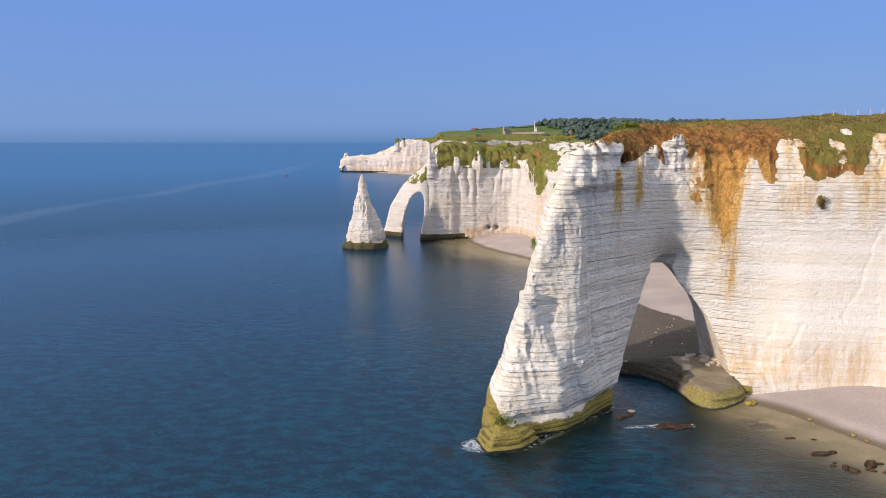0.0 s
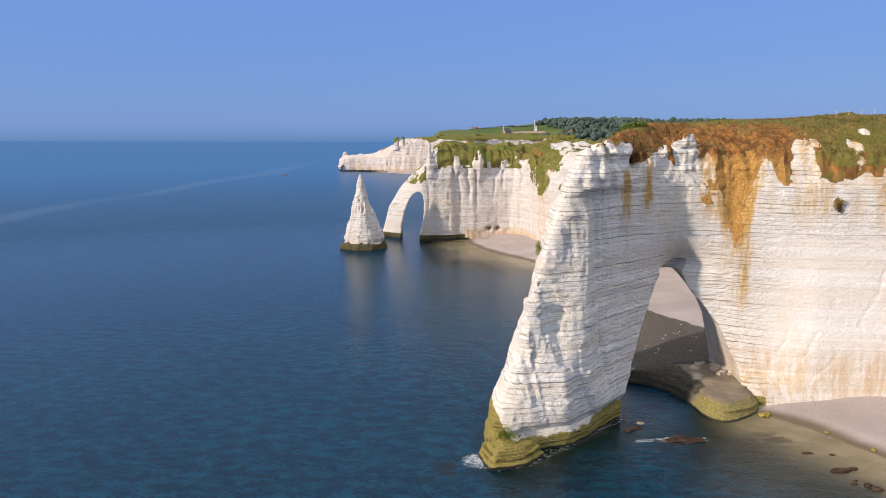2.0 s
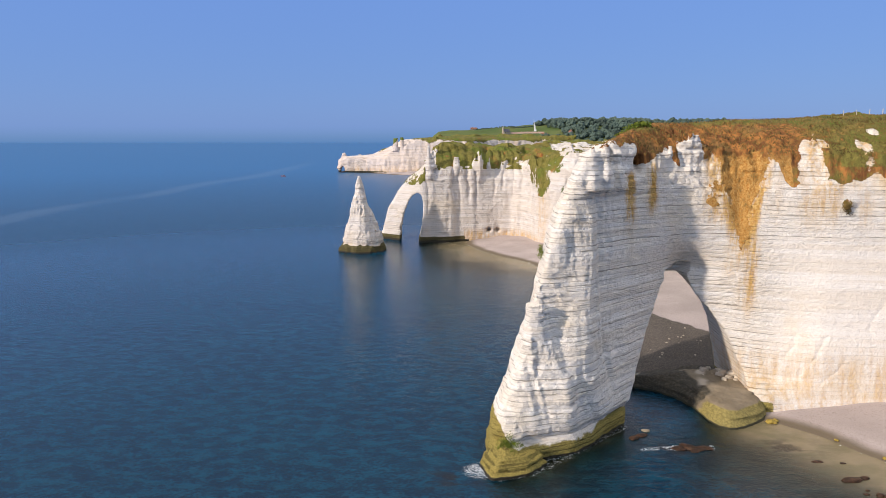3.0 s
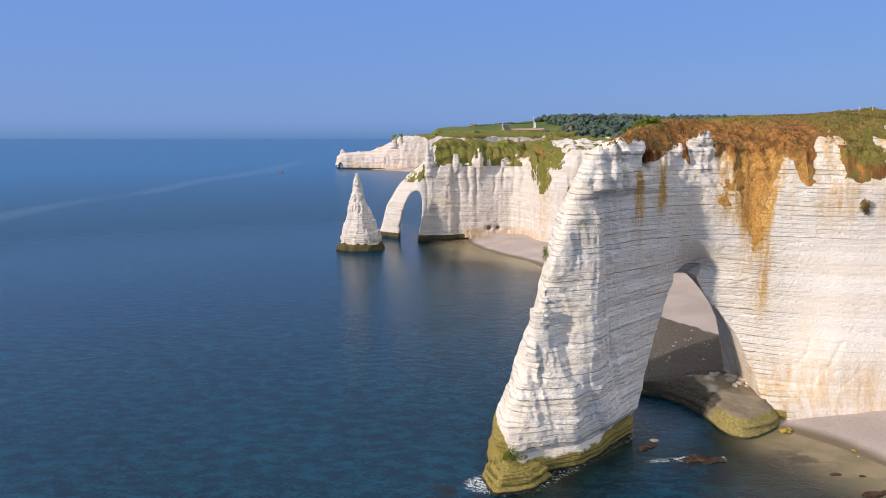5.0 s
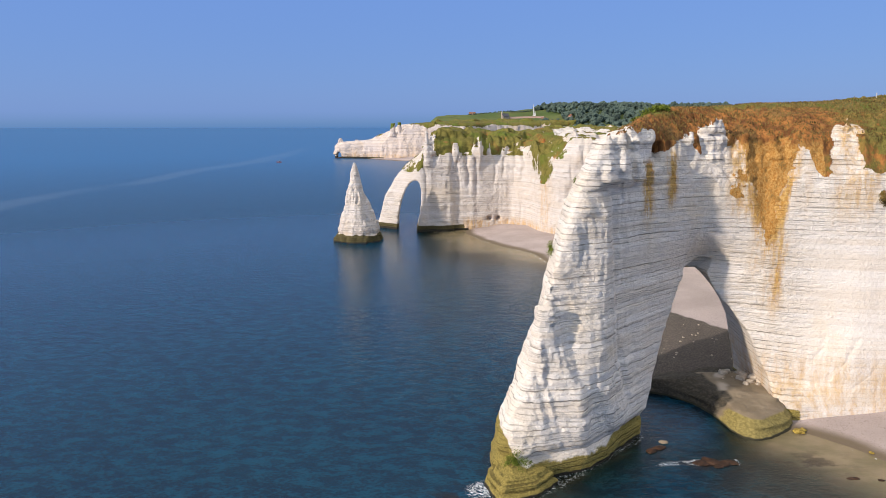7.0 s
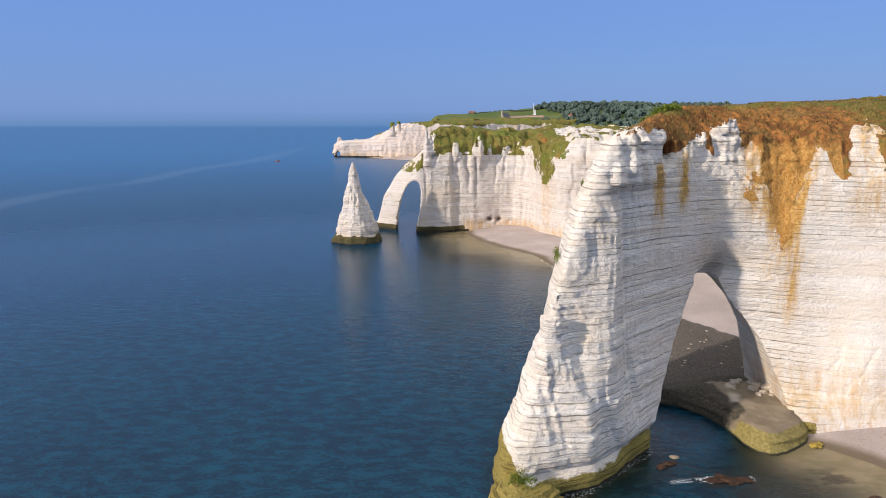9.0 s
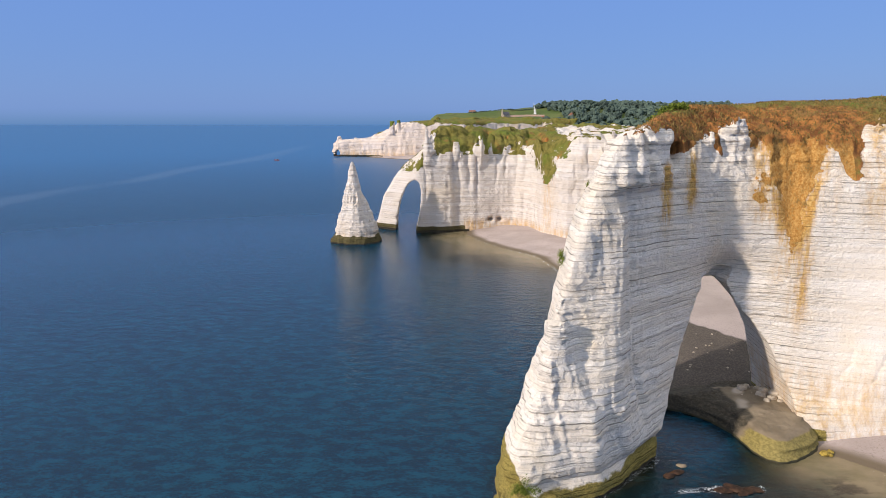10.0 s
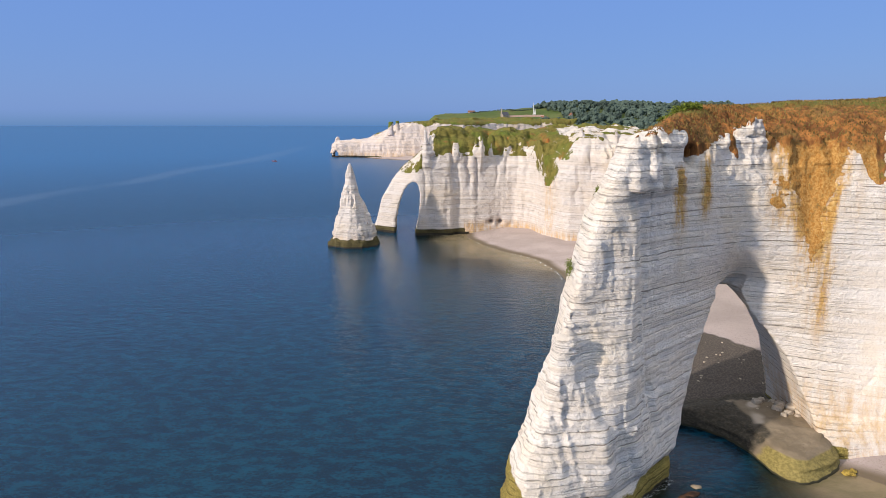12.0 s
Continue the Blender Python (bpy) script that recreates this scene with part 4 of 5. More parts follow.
nrm = whole_normals(co, quads)
soil = np.maximum(soil, np.where((z > 56) & (x > 4) & (x < 94), 3.2 * nrm[:, 2] - 1.0, -1))
q_soil = soil[quads].mean(1) > 0.5
at = {"stain": np.maximum(0.55 * smooth(14, 5, z) * (x > 26), 0.5 * np.exp(-((x - 82) / 3) ** 2) * smooth(60, 45, z)), "grass": 0.85 + 0.4 * bumpy, "soil": np.clip(soil, -1.2, 2.2),
      "algae": smooth(5.6, 3.4, z) * (x < 27), "wet": smooth(2.6, 0.8, z) * (x < 30)}
mid_cliff = empty("flying_arch_cliff", pose(20, 500, 0), "white chalk headland with a slender flying arch and grassy top", "cliff")
local = co - np.array([20, 500, 0], np.float32)
q_foot = (at["algae"][quads].mean(1) > 0.5) & ~q_soil
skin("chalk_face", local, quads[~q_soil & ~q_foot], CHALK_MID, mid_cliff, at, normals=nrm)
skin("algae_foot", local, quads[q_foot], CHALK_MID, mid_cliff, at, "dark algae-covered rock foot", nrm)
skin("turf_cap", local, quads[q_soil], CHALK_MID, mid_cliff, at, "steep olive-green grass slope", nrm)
del bay

# ---------------- far headland ----------------
far = Solid((-225, 1230, -6), (330, 1620, 84), (2.4, 2.4, 2.0))


def cape(z, tip, inset):
    return (z, [(tip, 1372), (tip + 12, 1352), (max(tip + 20, -140), 1340 + inset), (max(tip + 24, -95), 1318 + inset), (max(tip + 28, -55), 1302 + inset), (-10, 1298 + inset), (40, 1292 + inset), (75, 1300 + inset), (110, 1330 + inset), (160, 1360 + inset), (320, 1400), (325, 1610), (40, 1610), (max(tip + 26, -70), 1480), (max(tip + 16, -140), 1410), (tip + 6, 1392)])


far.loft([cape(-6, -203, 0), cape(2, -202, 1), cape(26, -200, 4), cape(33, -190, 6), cape(37, -128, 8), cape(48, -104, 11), cape(58, -78, 13), cape(68, -60, 15), cape(72, -30, 24), cape(76, 30, 50)])
far.spike(-186, 1368, 10, 41, 16, 3)
far.spike(-150, 1362, 10, 37, 12, 3)
for k in range(9):
    far.spike(-72 + 14 * k, 1322 - 1.2 * k, 48, 70 + 3.5 * math.sin(2.3 * k), 7, 2)
far.carve([(-6, [(-190, 1300), (-179, 1300), (-189, 1460), (-200, 1460)]), (8, [(-189, 1300), (-180, 1300), (-190, 1460), (-199, 1460)]), (13, [(-186, 1300), (-183, 1300), (-193, 1460), (-196, 1460)])])
far.roughen(lambda x, y, z: relief(x, y, z, 1.6, 3.0) + smooth(50, 66, z) * 4.5 * vnoise(x * 0.05, y * 0.03, z * 0.01) + 2.2 * np.abs(vnoise(x * 0.11, y * 0.08, z * 0.015)) + 1.6 * vnoise(x * 0.2, y * 0.2, z * 0.05) - 1.0, 9)
co, quads = far.mesh()
x, y, z = co.T
bumpy = fbm(x * 0.05, y * 0.05, z * 0.05, 3)
soil = (z - 67 - 4 * bumpy - 4 * smooth(0, -60, x)) / 5 + 0.5
soil = np.maximum(soil, np.where((x > -110) & (x < -70), (z - 46 - (x + 100) * 0.55) / 6 + 0.5 * bumpy, -1))
q_soil = soil[quads].mean(1) > 0.5
at = {"stain": 0.3 * smooth(20, 5, z) + 0.15, "grass": 0.95 + 0.3 * bumpy, "soil": np.clip(soil, -1.2, 2.2), "algae": 0.7 * smooth(6, 3, z) * (x < -90), "wet": smooth(5, 1.5, z) * (x < -120)}
cape_thing = empty("far_chalk_headland", pose(0, 1350, 0), "distant low chalk headland with a small arch at its tip", "cliff")
local = co - np.array([0, 1350, 0], np.float32)
nrm = whole_normals(co, quads)
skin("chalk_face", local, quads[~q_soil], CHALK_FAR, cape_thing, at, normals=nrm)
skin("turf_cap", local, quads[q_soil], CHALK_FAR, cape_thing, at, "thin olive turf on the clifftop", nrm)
del far
fx, fy = np.arange(-150, 150, 6, dtype=np.float32), np.arange(1230, 1330, 6, dtype=np.float32)
FX, FY = np.meshgrid(fx, fy, indexing="ij")
d_far = -poly_distance([(-150, 1345), (-110, 1310), (-55, 1262), (0, 1235), (140, 1180), (160, 1400), (-150, 1400)], FX, FY)
strand = skin("far_beach", np.stack([FX.ravel(), FY.ravel(), np.clip(d_far * 0.12, -3, 7).ravel()], 1), grid_quads(len(fx), len(fy)), SHINGLE)
tagged(strand, "distant pale shingle strip under the far cliff", "beach", kind="structure")

# ---------------- land behind ----------------
def land_height(X, Y):
    base = 44 + 0.22 * (Y - 1350)
    lid = 89 + 7 * smooth(90, 200, X) + 5 * smooth(200, 320, X)
    h = np.minimum(base, lid) - 0.0
    h = np.where(Y > 1650, lid, h)
    hill = 7 * smooth(270, 350, X) * smooth(1380, 1560, Y) * (1 - 0.4 * smooth(470, 620, X))
    valley = 40 * smooth(1420, 1250, Y) * smooth(60, 200, X)
    west = 30 * smooth(60, -20, X) * smooth(1500, 1700, Y)
    h = h + hill - valley - west
    h = np.where(X < 130, np.minimum(h, 73 + 18 * smooth(1400, 1600, Y)), h)
    return h + 1.5 * fbm(X * 0.01, Y * 0.01, X * 0, 3)


lx, ly = np.arange(-40, 1500, 12, dtype=np.float32), np.arange(1250, 2300, 12, dtype=np.float32)
LX, LY = np.meshgrid(lx, ly, indexing="ij")
LZ = land_height(LX, LY) - 60 * smooth(60, -40, LX) * smooth(1300, 1250, LY)
inside = poly_distance([(20, 1345), (80, 1320), (130, 1350), (220, 1300), (1500, 1250), (1500, 2300), (60, 2300), (10, 1640)], LX, LY)
LZ = np.where(inside > 0, LZ - np.clip(inside, 0, 60) * 1.6, LZ)


def field_material():
    m = Nodes("fields")
    big = m.noise(m.scaled(0.006, 0.012, 0), 1.0, 3.0)
    mid = m.noise(m.scaled(0.06, 0.06, 0), 1.0, 5.0)
    col = m.mix(m.ramp(big, 0.42, 0.58), (0.085, 0.125, 0.038), (0.13, 0.155, 0.055))
    col = m.mix(m.ramp(mid, 0.5, 0.75), col, (0.09, 0.09, 0.04))
    return m.done(col, 0.95, m.bump(mid, 2.0, 0.6), 0.1)


FIELD = field_material()
land = skin("ground", np.stack([LX.ravel(), LY.ravel(), LZ.ravel()], 1), grid_quads(len(lx), len(ly)), FIELD)
tagged(land, "distant green fields rising behind the bay", "land", kind="structure")


# high ground that joins the headlands inland
px_, py_ = np.arange(40, 1500, 15, dtype=np.float32), np.arange(140, 1270, 15, dtype=np.float32)
PX, PY = np.meshgrid(px_, py_, indexing="ij")
PZ = 84 - 16 * smooth(280, 640, PY) - 60 * smooth(660, 980, PY) + 8 * smooth(1100, 1270, PY)
PZ += 40 * smooth(420, 900, PX) * smooth(660, 900, PY) + 1.2 * fbm(PX * 0.012, PY * 0.012, PX * 0, 3)
edge = poly_distance([(182, 196), (182, 262), (210, 310), (210, 645), (80, 645), (80, 820), (140, 1280), (1510, 1280), (1510, 196)], PX, PY)
PZ = np.where(edge > 0, PZ - np.clip(edge, 0, 80) * 9.0, PZ)
upland = skin("plateau", np.stack([PX.ravel(), PY.ravel(), np.clip(PZ, -6, 90).ravel()], 1), grid_quads(len(px_), len(py_)), FIELD)
tagged(upland, "green upland that joins the chalk headlands", "land", kind="structure")


# ---------------- small things ----------------
def plain(name, color, rough=0.8, vary=0.25, scale=0.6, bump=0.05, metal=0.0):
    m = Nodes(name)
    big = m.noise(m.scaled(scale, scale, scale), 1.0, 5.0, 0.6)
    dark = tuple(c * (1 - vary) for c in color)
    col = m.mix(m.ramp(big, 0.35, 0.65), dark, color)
    m.bsdf.inputs["Metallic"].default_value = metal
    return m.done(col, rough, m.bump(big, bump, 0.8), 0.3)


def foliage_material(name, a, b, scale=0.5):
    m = Nodes(name)
    info = m.n.new("ShaderNodeNewGeometry").outputs["Random Per Island"]
    col = m.mix(info, a, b)
    col = m.mix(m.ramp(m.noise(m.scaled(scale, scale, scale), 1.0, 4.0), 0.45, 0.7), col, tuple(v * 0.55 for v in a))
    return m.done(col, 0.85, None, 0.15)


BOULDER = plain("boulder_chalk", (0.56, 0.48, 0.38), 0.9, 0.35, 0.8, 0.15)
WEED_ROCK = plain("weedy_rock", (0.075, 0.036, 0.018), 0.6, 0.75, 0.9, 0.2)
YELLOW_ROCK = plain("yellow_weed", (0.42, 0.30, 0.06), 0.8, 0.5, 1.5, 0.1)
STONE = plain("chapel_stone", (0.48, 0.41, 0.33), 0.9, 0.2, 0.5, 0.05)
SLATE = plain("slate", (0.12, 0.12, 0.14), 0.7, 0.2, 0.5, 0.05)
WHITE = plain("white_concrete", (0.8, 0.8, 0.78), 0.7, 0.08, 0.3, 0.02)
PINK = plain("pale_pink_render", (0.62, 0.42, 0.36), 0.85, 0.15, 0.2, 0.02)
TILE = plain("brown_tiles", (0.28, 0.13, 0.08), 0.85, 0.25, 0.8, 0.05)
GLASS = plain("dark_glass", (0.05, 0.06, 0.07), 0.15, 0.2, 0.5, 0.0)
HULL = plain("boat_paint", (0.12, 0.13, 0.16), 0.5, 0.2, 0.5, 0.01)
RED_HULL = plain("boat_red", (0.35, 0.10, 0.07), 0.5, 0.2, 0.5, 0.01)
POST = plain("pale_wood", (0.62, 0.58, 0.52), 0.8, 0.2, 2.0, 0.01)
LEAVES = foliage_material("bush_leaves", (0.09, 0.13, 0.015), (0.21, 0.25, 0.04))
# far woods: distance haze mixed into the leaf colour, paler and bluer
WOODS = foliage_material("hazy_leaves", (0.08, 0.115, 0.095), (0.10, 0.14, 0.11), 0.02)
BLADES = foliage_material("grass_blades", (0.14, 0.10, 0.03), (0.30, 0.20, 0.07), 0.12)
GREEN_BLADES = foliage_material("green_blades", (0.12, 0.12, 0.025), (0.24, 0.22, 0.055), 0.12)


def box(bm, cx, cy, cz, sx, sy, sz, turn=0.0):
    m = Matrix.Translation((cx, cy, cz)) @ Matrix.Rotation(turn, 4, "Z") @ Matrix.Diagonal((sx, sy, sz, 1))
    bmesh.ops.create_cube(bm, size=1.0, matrix=m)
    return bm


def shape(verts, faces):
    bm = bmesh.new()
    vs = [bm.verts.new(v) for v in verts]
    for f in faces:
        bm.faces.new([vs[k] for k in f])
    bmesh.ops.recalc_face_normals(bm, faces=bm.faces)
    return bm


def rock(name, x, y, z, sx, sy, sz, material, label, seed, group="", turn=0.0, category="rock", detail=3, angular=0.0):
    """A weathered rock, sunk a little into what it lies on."""
    bm = bmesh.new()
    bmesh.ops.create_icosphere(bm, subdivisions=detail, radius=1.0)
    for v in bm.verts:
        p = v.co.normalized()
        q = Vector((p.x * 1.3 + seed * 3.1, p.y * 1.3, p.z * 1.3 + seed))
        r = 1 + 0.34 * noise.noise(q) + 0.16 * noise.noise(q * 2.7) + 0.07 * noise.noise(q * 6.0)
        if angular:
            r /= max(abs(p.x), abs(p.y), abs(p.z)) ** angular
        v.co = Vector((p.x * sx, p.y * sy, p.z * sz)) * r
    for f in bm.faces:
        f.smooth = True
    me = bpy.data.meshes.new(name)
    bm.to_mesh(me)
    bm.free()
    me.materials.append(material)
    ob = new(name, me)
    ob.matrix_world = Matrix.Translation((x, y, z)) @ Matrix.Rotation(turn, 4, "Z")
    return tagged(ob, label, category, group)


# boulders on the ledge under the arch
for k, (bx_, by_, r) in enumerate(((91.9, 207.6, 1.25), (94.3, 209.5, 0.8), (95.4, 203.4, 1.2), (97.3, 205.0, 1.4), (96.6, 207.6, 0.9), (97.4, 201.0, 1.0), (99.6, 203.6, 1.6), (100.4, 200.6, 1.2), (102.2, 200.2, 1.1), (95.4, 200.0, 0.8), (98.8, 199.4, 0.7), (93.4, 205.2, 0.45), (90.4, 204.2, 0.35))):
    rock("boulder", bx_, by_, 5.2 + r * 0.55, r * 1.15, r, r * 0.8, BOULDER, "rounded pale chalk boulder on the rock ledge", k + 1, "boulders under the arch", k * 1.3, "boulder", 3, 0.35)

srg = np.random.default_rng(12)
for k in range(22):
    sx_, sy_ = srg.uniform(80, 108), srg.uniform(226, 262)
    zi = float(BZ[int((sx_ - 20) / 1.5), int((sy_ - 62) / 1.5)])
    r = srg.uniform(0.15, 0.42)
    rock("stone", sx_, sy_, zi + r * 0.3, r * 1.3, r, r * 0.6, BOULDER, "small pale chalk stone on the shade-darkened rock flat", 101 + k, "stones behind the arch", k * 0.7, "stone", 2, 0.2)

# weed-covered rocks in the shallows
for k, (rx, ry, sx, sy, sz, t) in enumerate(((104.0, 148.9, 2.6, 1.0, 0.7, 0.05), (107.7, 149.8, 1.4, 0.7, 0.5, 0.3), (106.4, 142.2, 0.9, 0.8, 0.6, 0.0), (107.6, 140.8, 1.5, 0.9, 0.6, -0.5), (113.6, 143.3, 2.0, 1.3, 1.1, 0.6), (116.4, 143.7, 0.9, 0.4, 0.4, 0.0),
                                             (111.9, 140.6, 1.2, 0.4, 0.3, -0.3), (115.0, 139.6, 0.9, 0.5, 0.3, 0.2), (100.8, 158.0, 1.6, 0.6, 0.25, 0.1), (107.0, 157.0, 0.8, 0.4, 0.25, 0.0), (103.5, 143.0, 0.8, 0.4, 0.25, 0.0), (104.8, 144.5, 0.6, 0.3, 0.25, 0.0), (118.8, 141.5, 1.0, 0.7, 0.5, 0.4), (61.6, 176.0, 1.2, 0.8, 0.5, 0.0), (56.8, 171.6, 1.6, 1.0, 0.5, 0.4), (59.5, 173.2, 1.9, 1.0, 0.35, 0.2))):
    rock("rock", rx, ry, 0.02, sx, sy, sz, WEED_ROCK if k != 13 else ALGAE_ROCK, "low dark brown weed-covered rock standing in the shallow water", k + 31, "rocks in the shallows", t, "rock", 3, 0.15)
for k, (rx, ry, sx, sy, sz, t) in enumerate(((67.4, 165.8, 2.2, 1.2, 0.3, 0.1), (70.2, 166.2, 2.4, 1.5, 0.55, -0.3), (72.6, 165.2, 2.2, 1.3, 0.5, 0.2), (75.0, 165.6, 1.6, 1.0, 0.45, -0.4), (71.4, 164.2, 1.5, 0.8, 0.3, 0.5))):
    rock("reef_rock", rx, ry, 0.0, sx, sy, sz, WEED_ROCK, "flat brown weed-covered reef rock just above the water", k + 61, "reef off the arch", t, "rock", 4, 0.1)
for k, (rx, ry, s) in enumerate(((100.6, 180.4, 1.1), (102.4, 181.0, 0.8), (101.6, 179.8, 0.6), (113.0, 168.8, 0.5), (119.5, 158.8, 0.6), (121.0, 155.5, 0.4))):
    rock("weedy_stone", rx, ry, 0.35, s * 1.3, s, s * 0.6, YELLOW_ROCK, "small stone with bright yellow weed at the waterline", k + 71, "yellow stones on the beach", k * 0.9, "stone")
rock("far_rock", -186, 1352, 0, 8, 3, 2.2, WEED_ROCK, "dark low rock in the sea off the far headland", 90)


def leafy(name, x, y, z, rx, ry, rz, count, leaf, material, label, seed, category="bush"):
    """A plant as many small leaves gathered in clumps."""
    rg = np.random.default_rng(seed)
    clumps = rg.normal(0, 0.45, (max(4, count // 60), 3))
    c = clumps[rg.integers(0, len(clumps), count)] + rg.normal(0, 0.22, (count, 3))
    c = c * np.array([rx, ry, rz])
    u = rg.normal(0, 1, (count, 3))
    u /= np.linalg.norm(u, axis=1)[:, None]
    w = np.cross(u, rg.normal(0, 1, (count, 3)))
    w /= np.linalg.norm(w, axis=1)[:, None]
    s = leaf * rg.uniform(0.6, 1.4, (count, 1))
    v = np.stack([c - u * s, c - w * s * 0.45, c + u * s, c + w * s * 0.45], 1).reshape(-1, 3)
    ob = skin(name, v.astype(np.float32), np.arange(count * 4).reshape(-1, 4), material)
    ob.matrix_world = pose(x, y, z)
    return tagged(ob, label, category)


leafy("cliff_bush", 19.6, 157.4, 6.0, 2.0, 1.3, 2.6, 1800, 0.2, LEAVES, "bright green plants growing on the foot of the cliff", 3)
leafy("cliff_bush", 37.0, 184.0, 67.5, 1.0, 2.2, 2.2, 900, 0.18, LEAVES, "green plants hanging on the pier's seaward edge", 4)
leafy("cliff_bush", 30.6, 180.5, 52.5, 0.9, 2.2, 2.6, 700, 0.16, LEAVES, "green plants hanging on the pier's seaward edge", 5)
leafy("cliff_bush", 122.6, 189.6, 63.2, 1.9, 0.8, 1.6, 900, 0.2, BLADES, "dark green bush clinging to the chalk face", 6)
for k, (hx, hy_, hz_, r) in enumerate(((62.5, 206, 86.2, 2.6), (66, 207.5, 87.4, 2.4), (59.5, 204, 84.5, 1.8))):
    leafy("clifftop_bush", hx, hy_, hz_, r * 1.3, r, r * 0.5, 1500, 0.25, LEAVES, "bright green low shrub on the cliff top", 10 + k)


def tufts(name, parent_ob, count, size, material, label, seed, low):
    """Grass tufts over a turf mesh, for what nobody could count."""
    me = parent_ob.data
    rg = np.random.default_rng(seed)
    n = len(me.polygons)
    cen, nor = np.empty(n * 3, np.float32), np.empty(n * 3, np.float32)
    me.polygons.foreach_get("center", cen)
    me.polygons.foreach_get("normal", nor)
    cen, nor = cen.reshape(-1, 3), nor.reshape(-1, 3)
    ok = np.where((nor[:, 2] > 0.35) & low(cen))[0]
    pick = ok[rg.integers(0, len(ok), count)]
    base = cen[pick] + rg.normal(0, 0.25, (count, 3)) * (1, 1, 0.1)
    a = rg.uniform(0, math.tau, count)
    s = size * rg.uniform(0.5, 1.5, count)
    side = np.stack([np.cos(a), np.sin(a), np.zeros(count)], 1) * (s * 0.45)[:, None]
    tip = np.stack([rg.normal(0, 0.3, count) * s, rg.normal(0, 0.3, count) * s, s], 1)
    down = np.array([0, 0, -0.15])
    v = np.stack([base - side + down, base + side + down, base + tip + side * 0.3, base + tip - side * 0.3], 1).reshape(-1, 3)
    ob = skin(name, v.astype(np.float32), np.arange(count * 4).reshape(-1, 4), material)
    ob.matrix_world = parent_ob.parent.matrix_world.copy()
    return tagged(ob, label, "grass", kind="stuff")


near_turf = [o for o in cliff.children if o.name.startswith("turf")][0]
tufts("grass", near_turf, 14000, 0.32, BLADES, "dry rough grass on the near cliff top", 21, lambda c: (c[:, 2] > 78) & (c[:, 1] < 32) & (c[:, 0] < 95))
mid_turf = [o for o in mid_cliff.children if o.name.startswith("turf")][0]
tufts("grass", mid_turf, 12000, 0.35, GREEN_BLADES, "rough grass on the slopes of the bay", 22, lambda c: (c[:, 2] > 40) & (c[:, 1] < 60))


# fence on the near cliff top
def fence_post(x, y, z):
    th = empty("fence_post", pose(x, y, z), "short white fence post on the grassy cliff top", "post", "cliff-top fence posts")
    bm = bmesh.new()
    box(bm, 0, 0, 0.55, 0.16, 0.16, 1.5)
    part("shaft", bm, POST, th)
    part("cap", shape([(-.12, -.12, 1.3), (.12, -.12, 1.3), (.12, .12, 1.3), (-.12, .12, 1.3), (0, 0, 1.48)], [(0, 1, 2, 3), (0, 1, 4), (1, 2, 4), (2, 3, 4), (3, 0, 4)]), POST, th)
    return th


first_post = fence_post(139.5, 222.5, 90.9)
for k in range(1, 7):
    copy_thing(first_post, pose(139.5 + 3.9 * k, 222.5 - 0.8 * k, 90.9 + 0.16 * k))


# chapel
def gable(w, l, h0, h1, over=0.0):
    """A gabled block along y: outline of w across, l along, eaves at h0, ridge at h1."""
    a, b = w / 2 + over, l / 2 + over
    return [(-a, -b, 0), (a, -b, 0), (a, -b, h0), (0, -b, h1), (-a, -b, h0), (-a, b, 0), (a, b, 0), (a, b, h0), (0, b, h1), (-a, b, h0)]


GABLE_FACES = [(0, 1, 2, 3, 4), (9, 8, 7, 6, 5), (0, 5, 6, 1), (1, 6, 7, 2), (0, 4, 9, 5), (2, 7, 8, 3), (3, 8, 9, 4)]


def roof_slabs(w, l, h0, h1, over, thick):
    a, b = w / 2 + over, l / 2 + over
    drop = (h1 - h0) / (w / 2) * over
    v, f = [], []
    for s in (-1, 1):
        k = len(v)
        for yy in (-b, b):
            v += [(0, yy, h1 + thick), (s * a, yy, h0 - drop + thick), (s * a, yy, h0 - drop), (0, yy, h1)]
        f += [(k, k + 1, k + 2, k + 3), (k + 7, k + 6, k + 5, k + 4), (k, k + 4, k + 5, k + 1), (k + 1, k + 5, k + 6, k + 2), (k + 2, k + 6, k + 7, k + 3), (k + 3, k + 7, k + 4, k)]
    return shape(v, f)


def cone(bm, r0, r1, z0, z1, seg, x=0, y=0):
    bmesh.ops.create_cone(bm, cap_ends=True, segments=seg, radius1=r0, radius2=r1, depth=z1 - z0, matrix=Matrix.Translation((x, y, (z0 + z1) / 2)))
    return bm


def ground_at(x, y):
    return float(land_height(np.array([x], np.float32), np.array([y], np.float32))[0])


cz = ground_at(181, 1518)
chapel = empty("chapel", pose(181, 1518, cz, 0, 0, -62), "small stone chapel with steep slate roof and thin spire", "chapel")
part("wall", shape(gable(9, 17, 6, 12), GABLE_FACES), STONE, chapel)
part("roof", roof_slabs(9, 17, 6, 12, 0.5, 0.35), SLATE, chapel)
part("tower", cone(bmesh.new(), 2.0, 1.6, 0, 13, 8, 0, -9.2), STONE, chapel)
part("spire", cone(bmesh.new(), 1.7, 0.08, 13, 21, 8, 0, -9.2), STONE, chapel, "thin stone spire")
for s in (-1, 1):
    for k in range(3):
        b = bmesh.new()
        box(b, s * 4.52, -4.5 + 4.5 * k, 3.4, 0.12, 1.0, 2.8)
        part("window", b, GLASS, chapel)
b = bmesh.new()
box(b, 0, -11.15, 1.4, 1.5, 0.3, 2.8)
part("door", b, TILE, chapel)

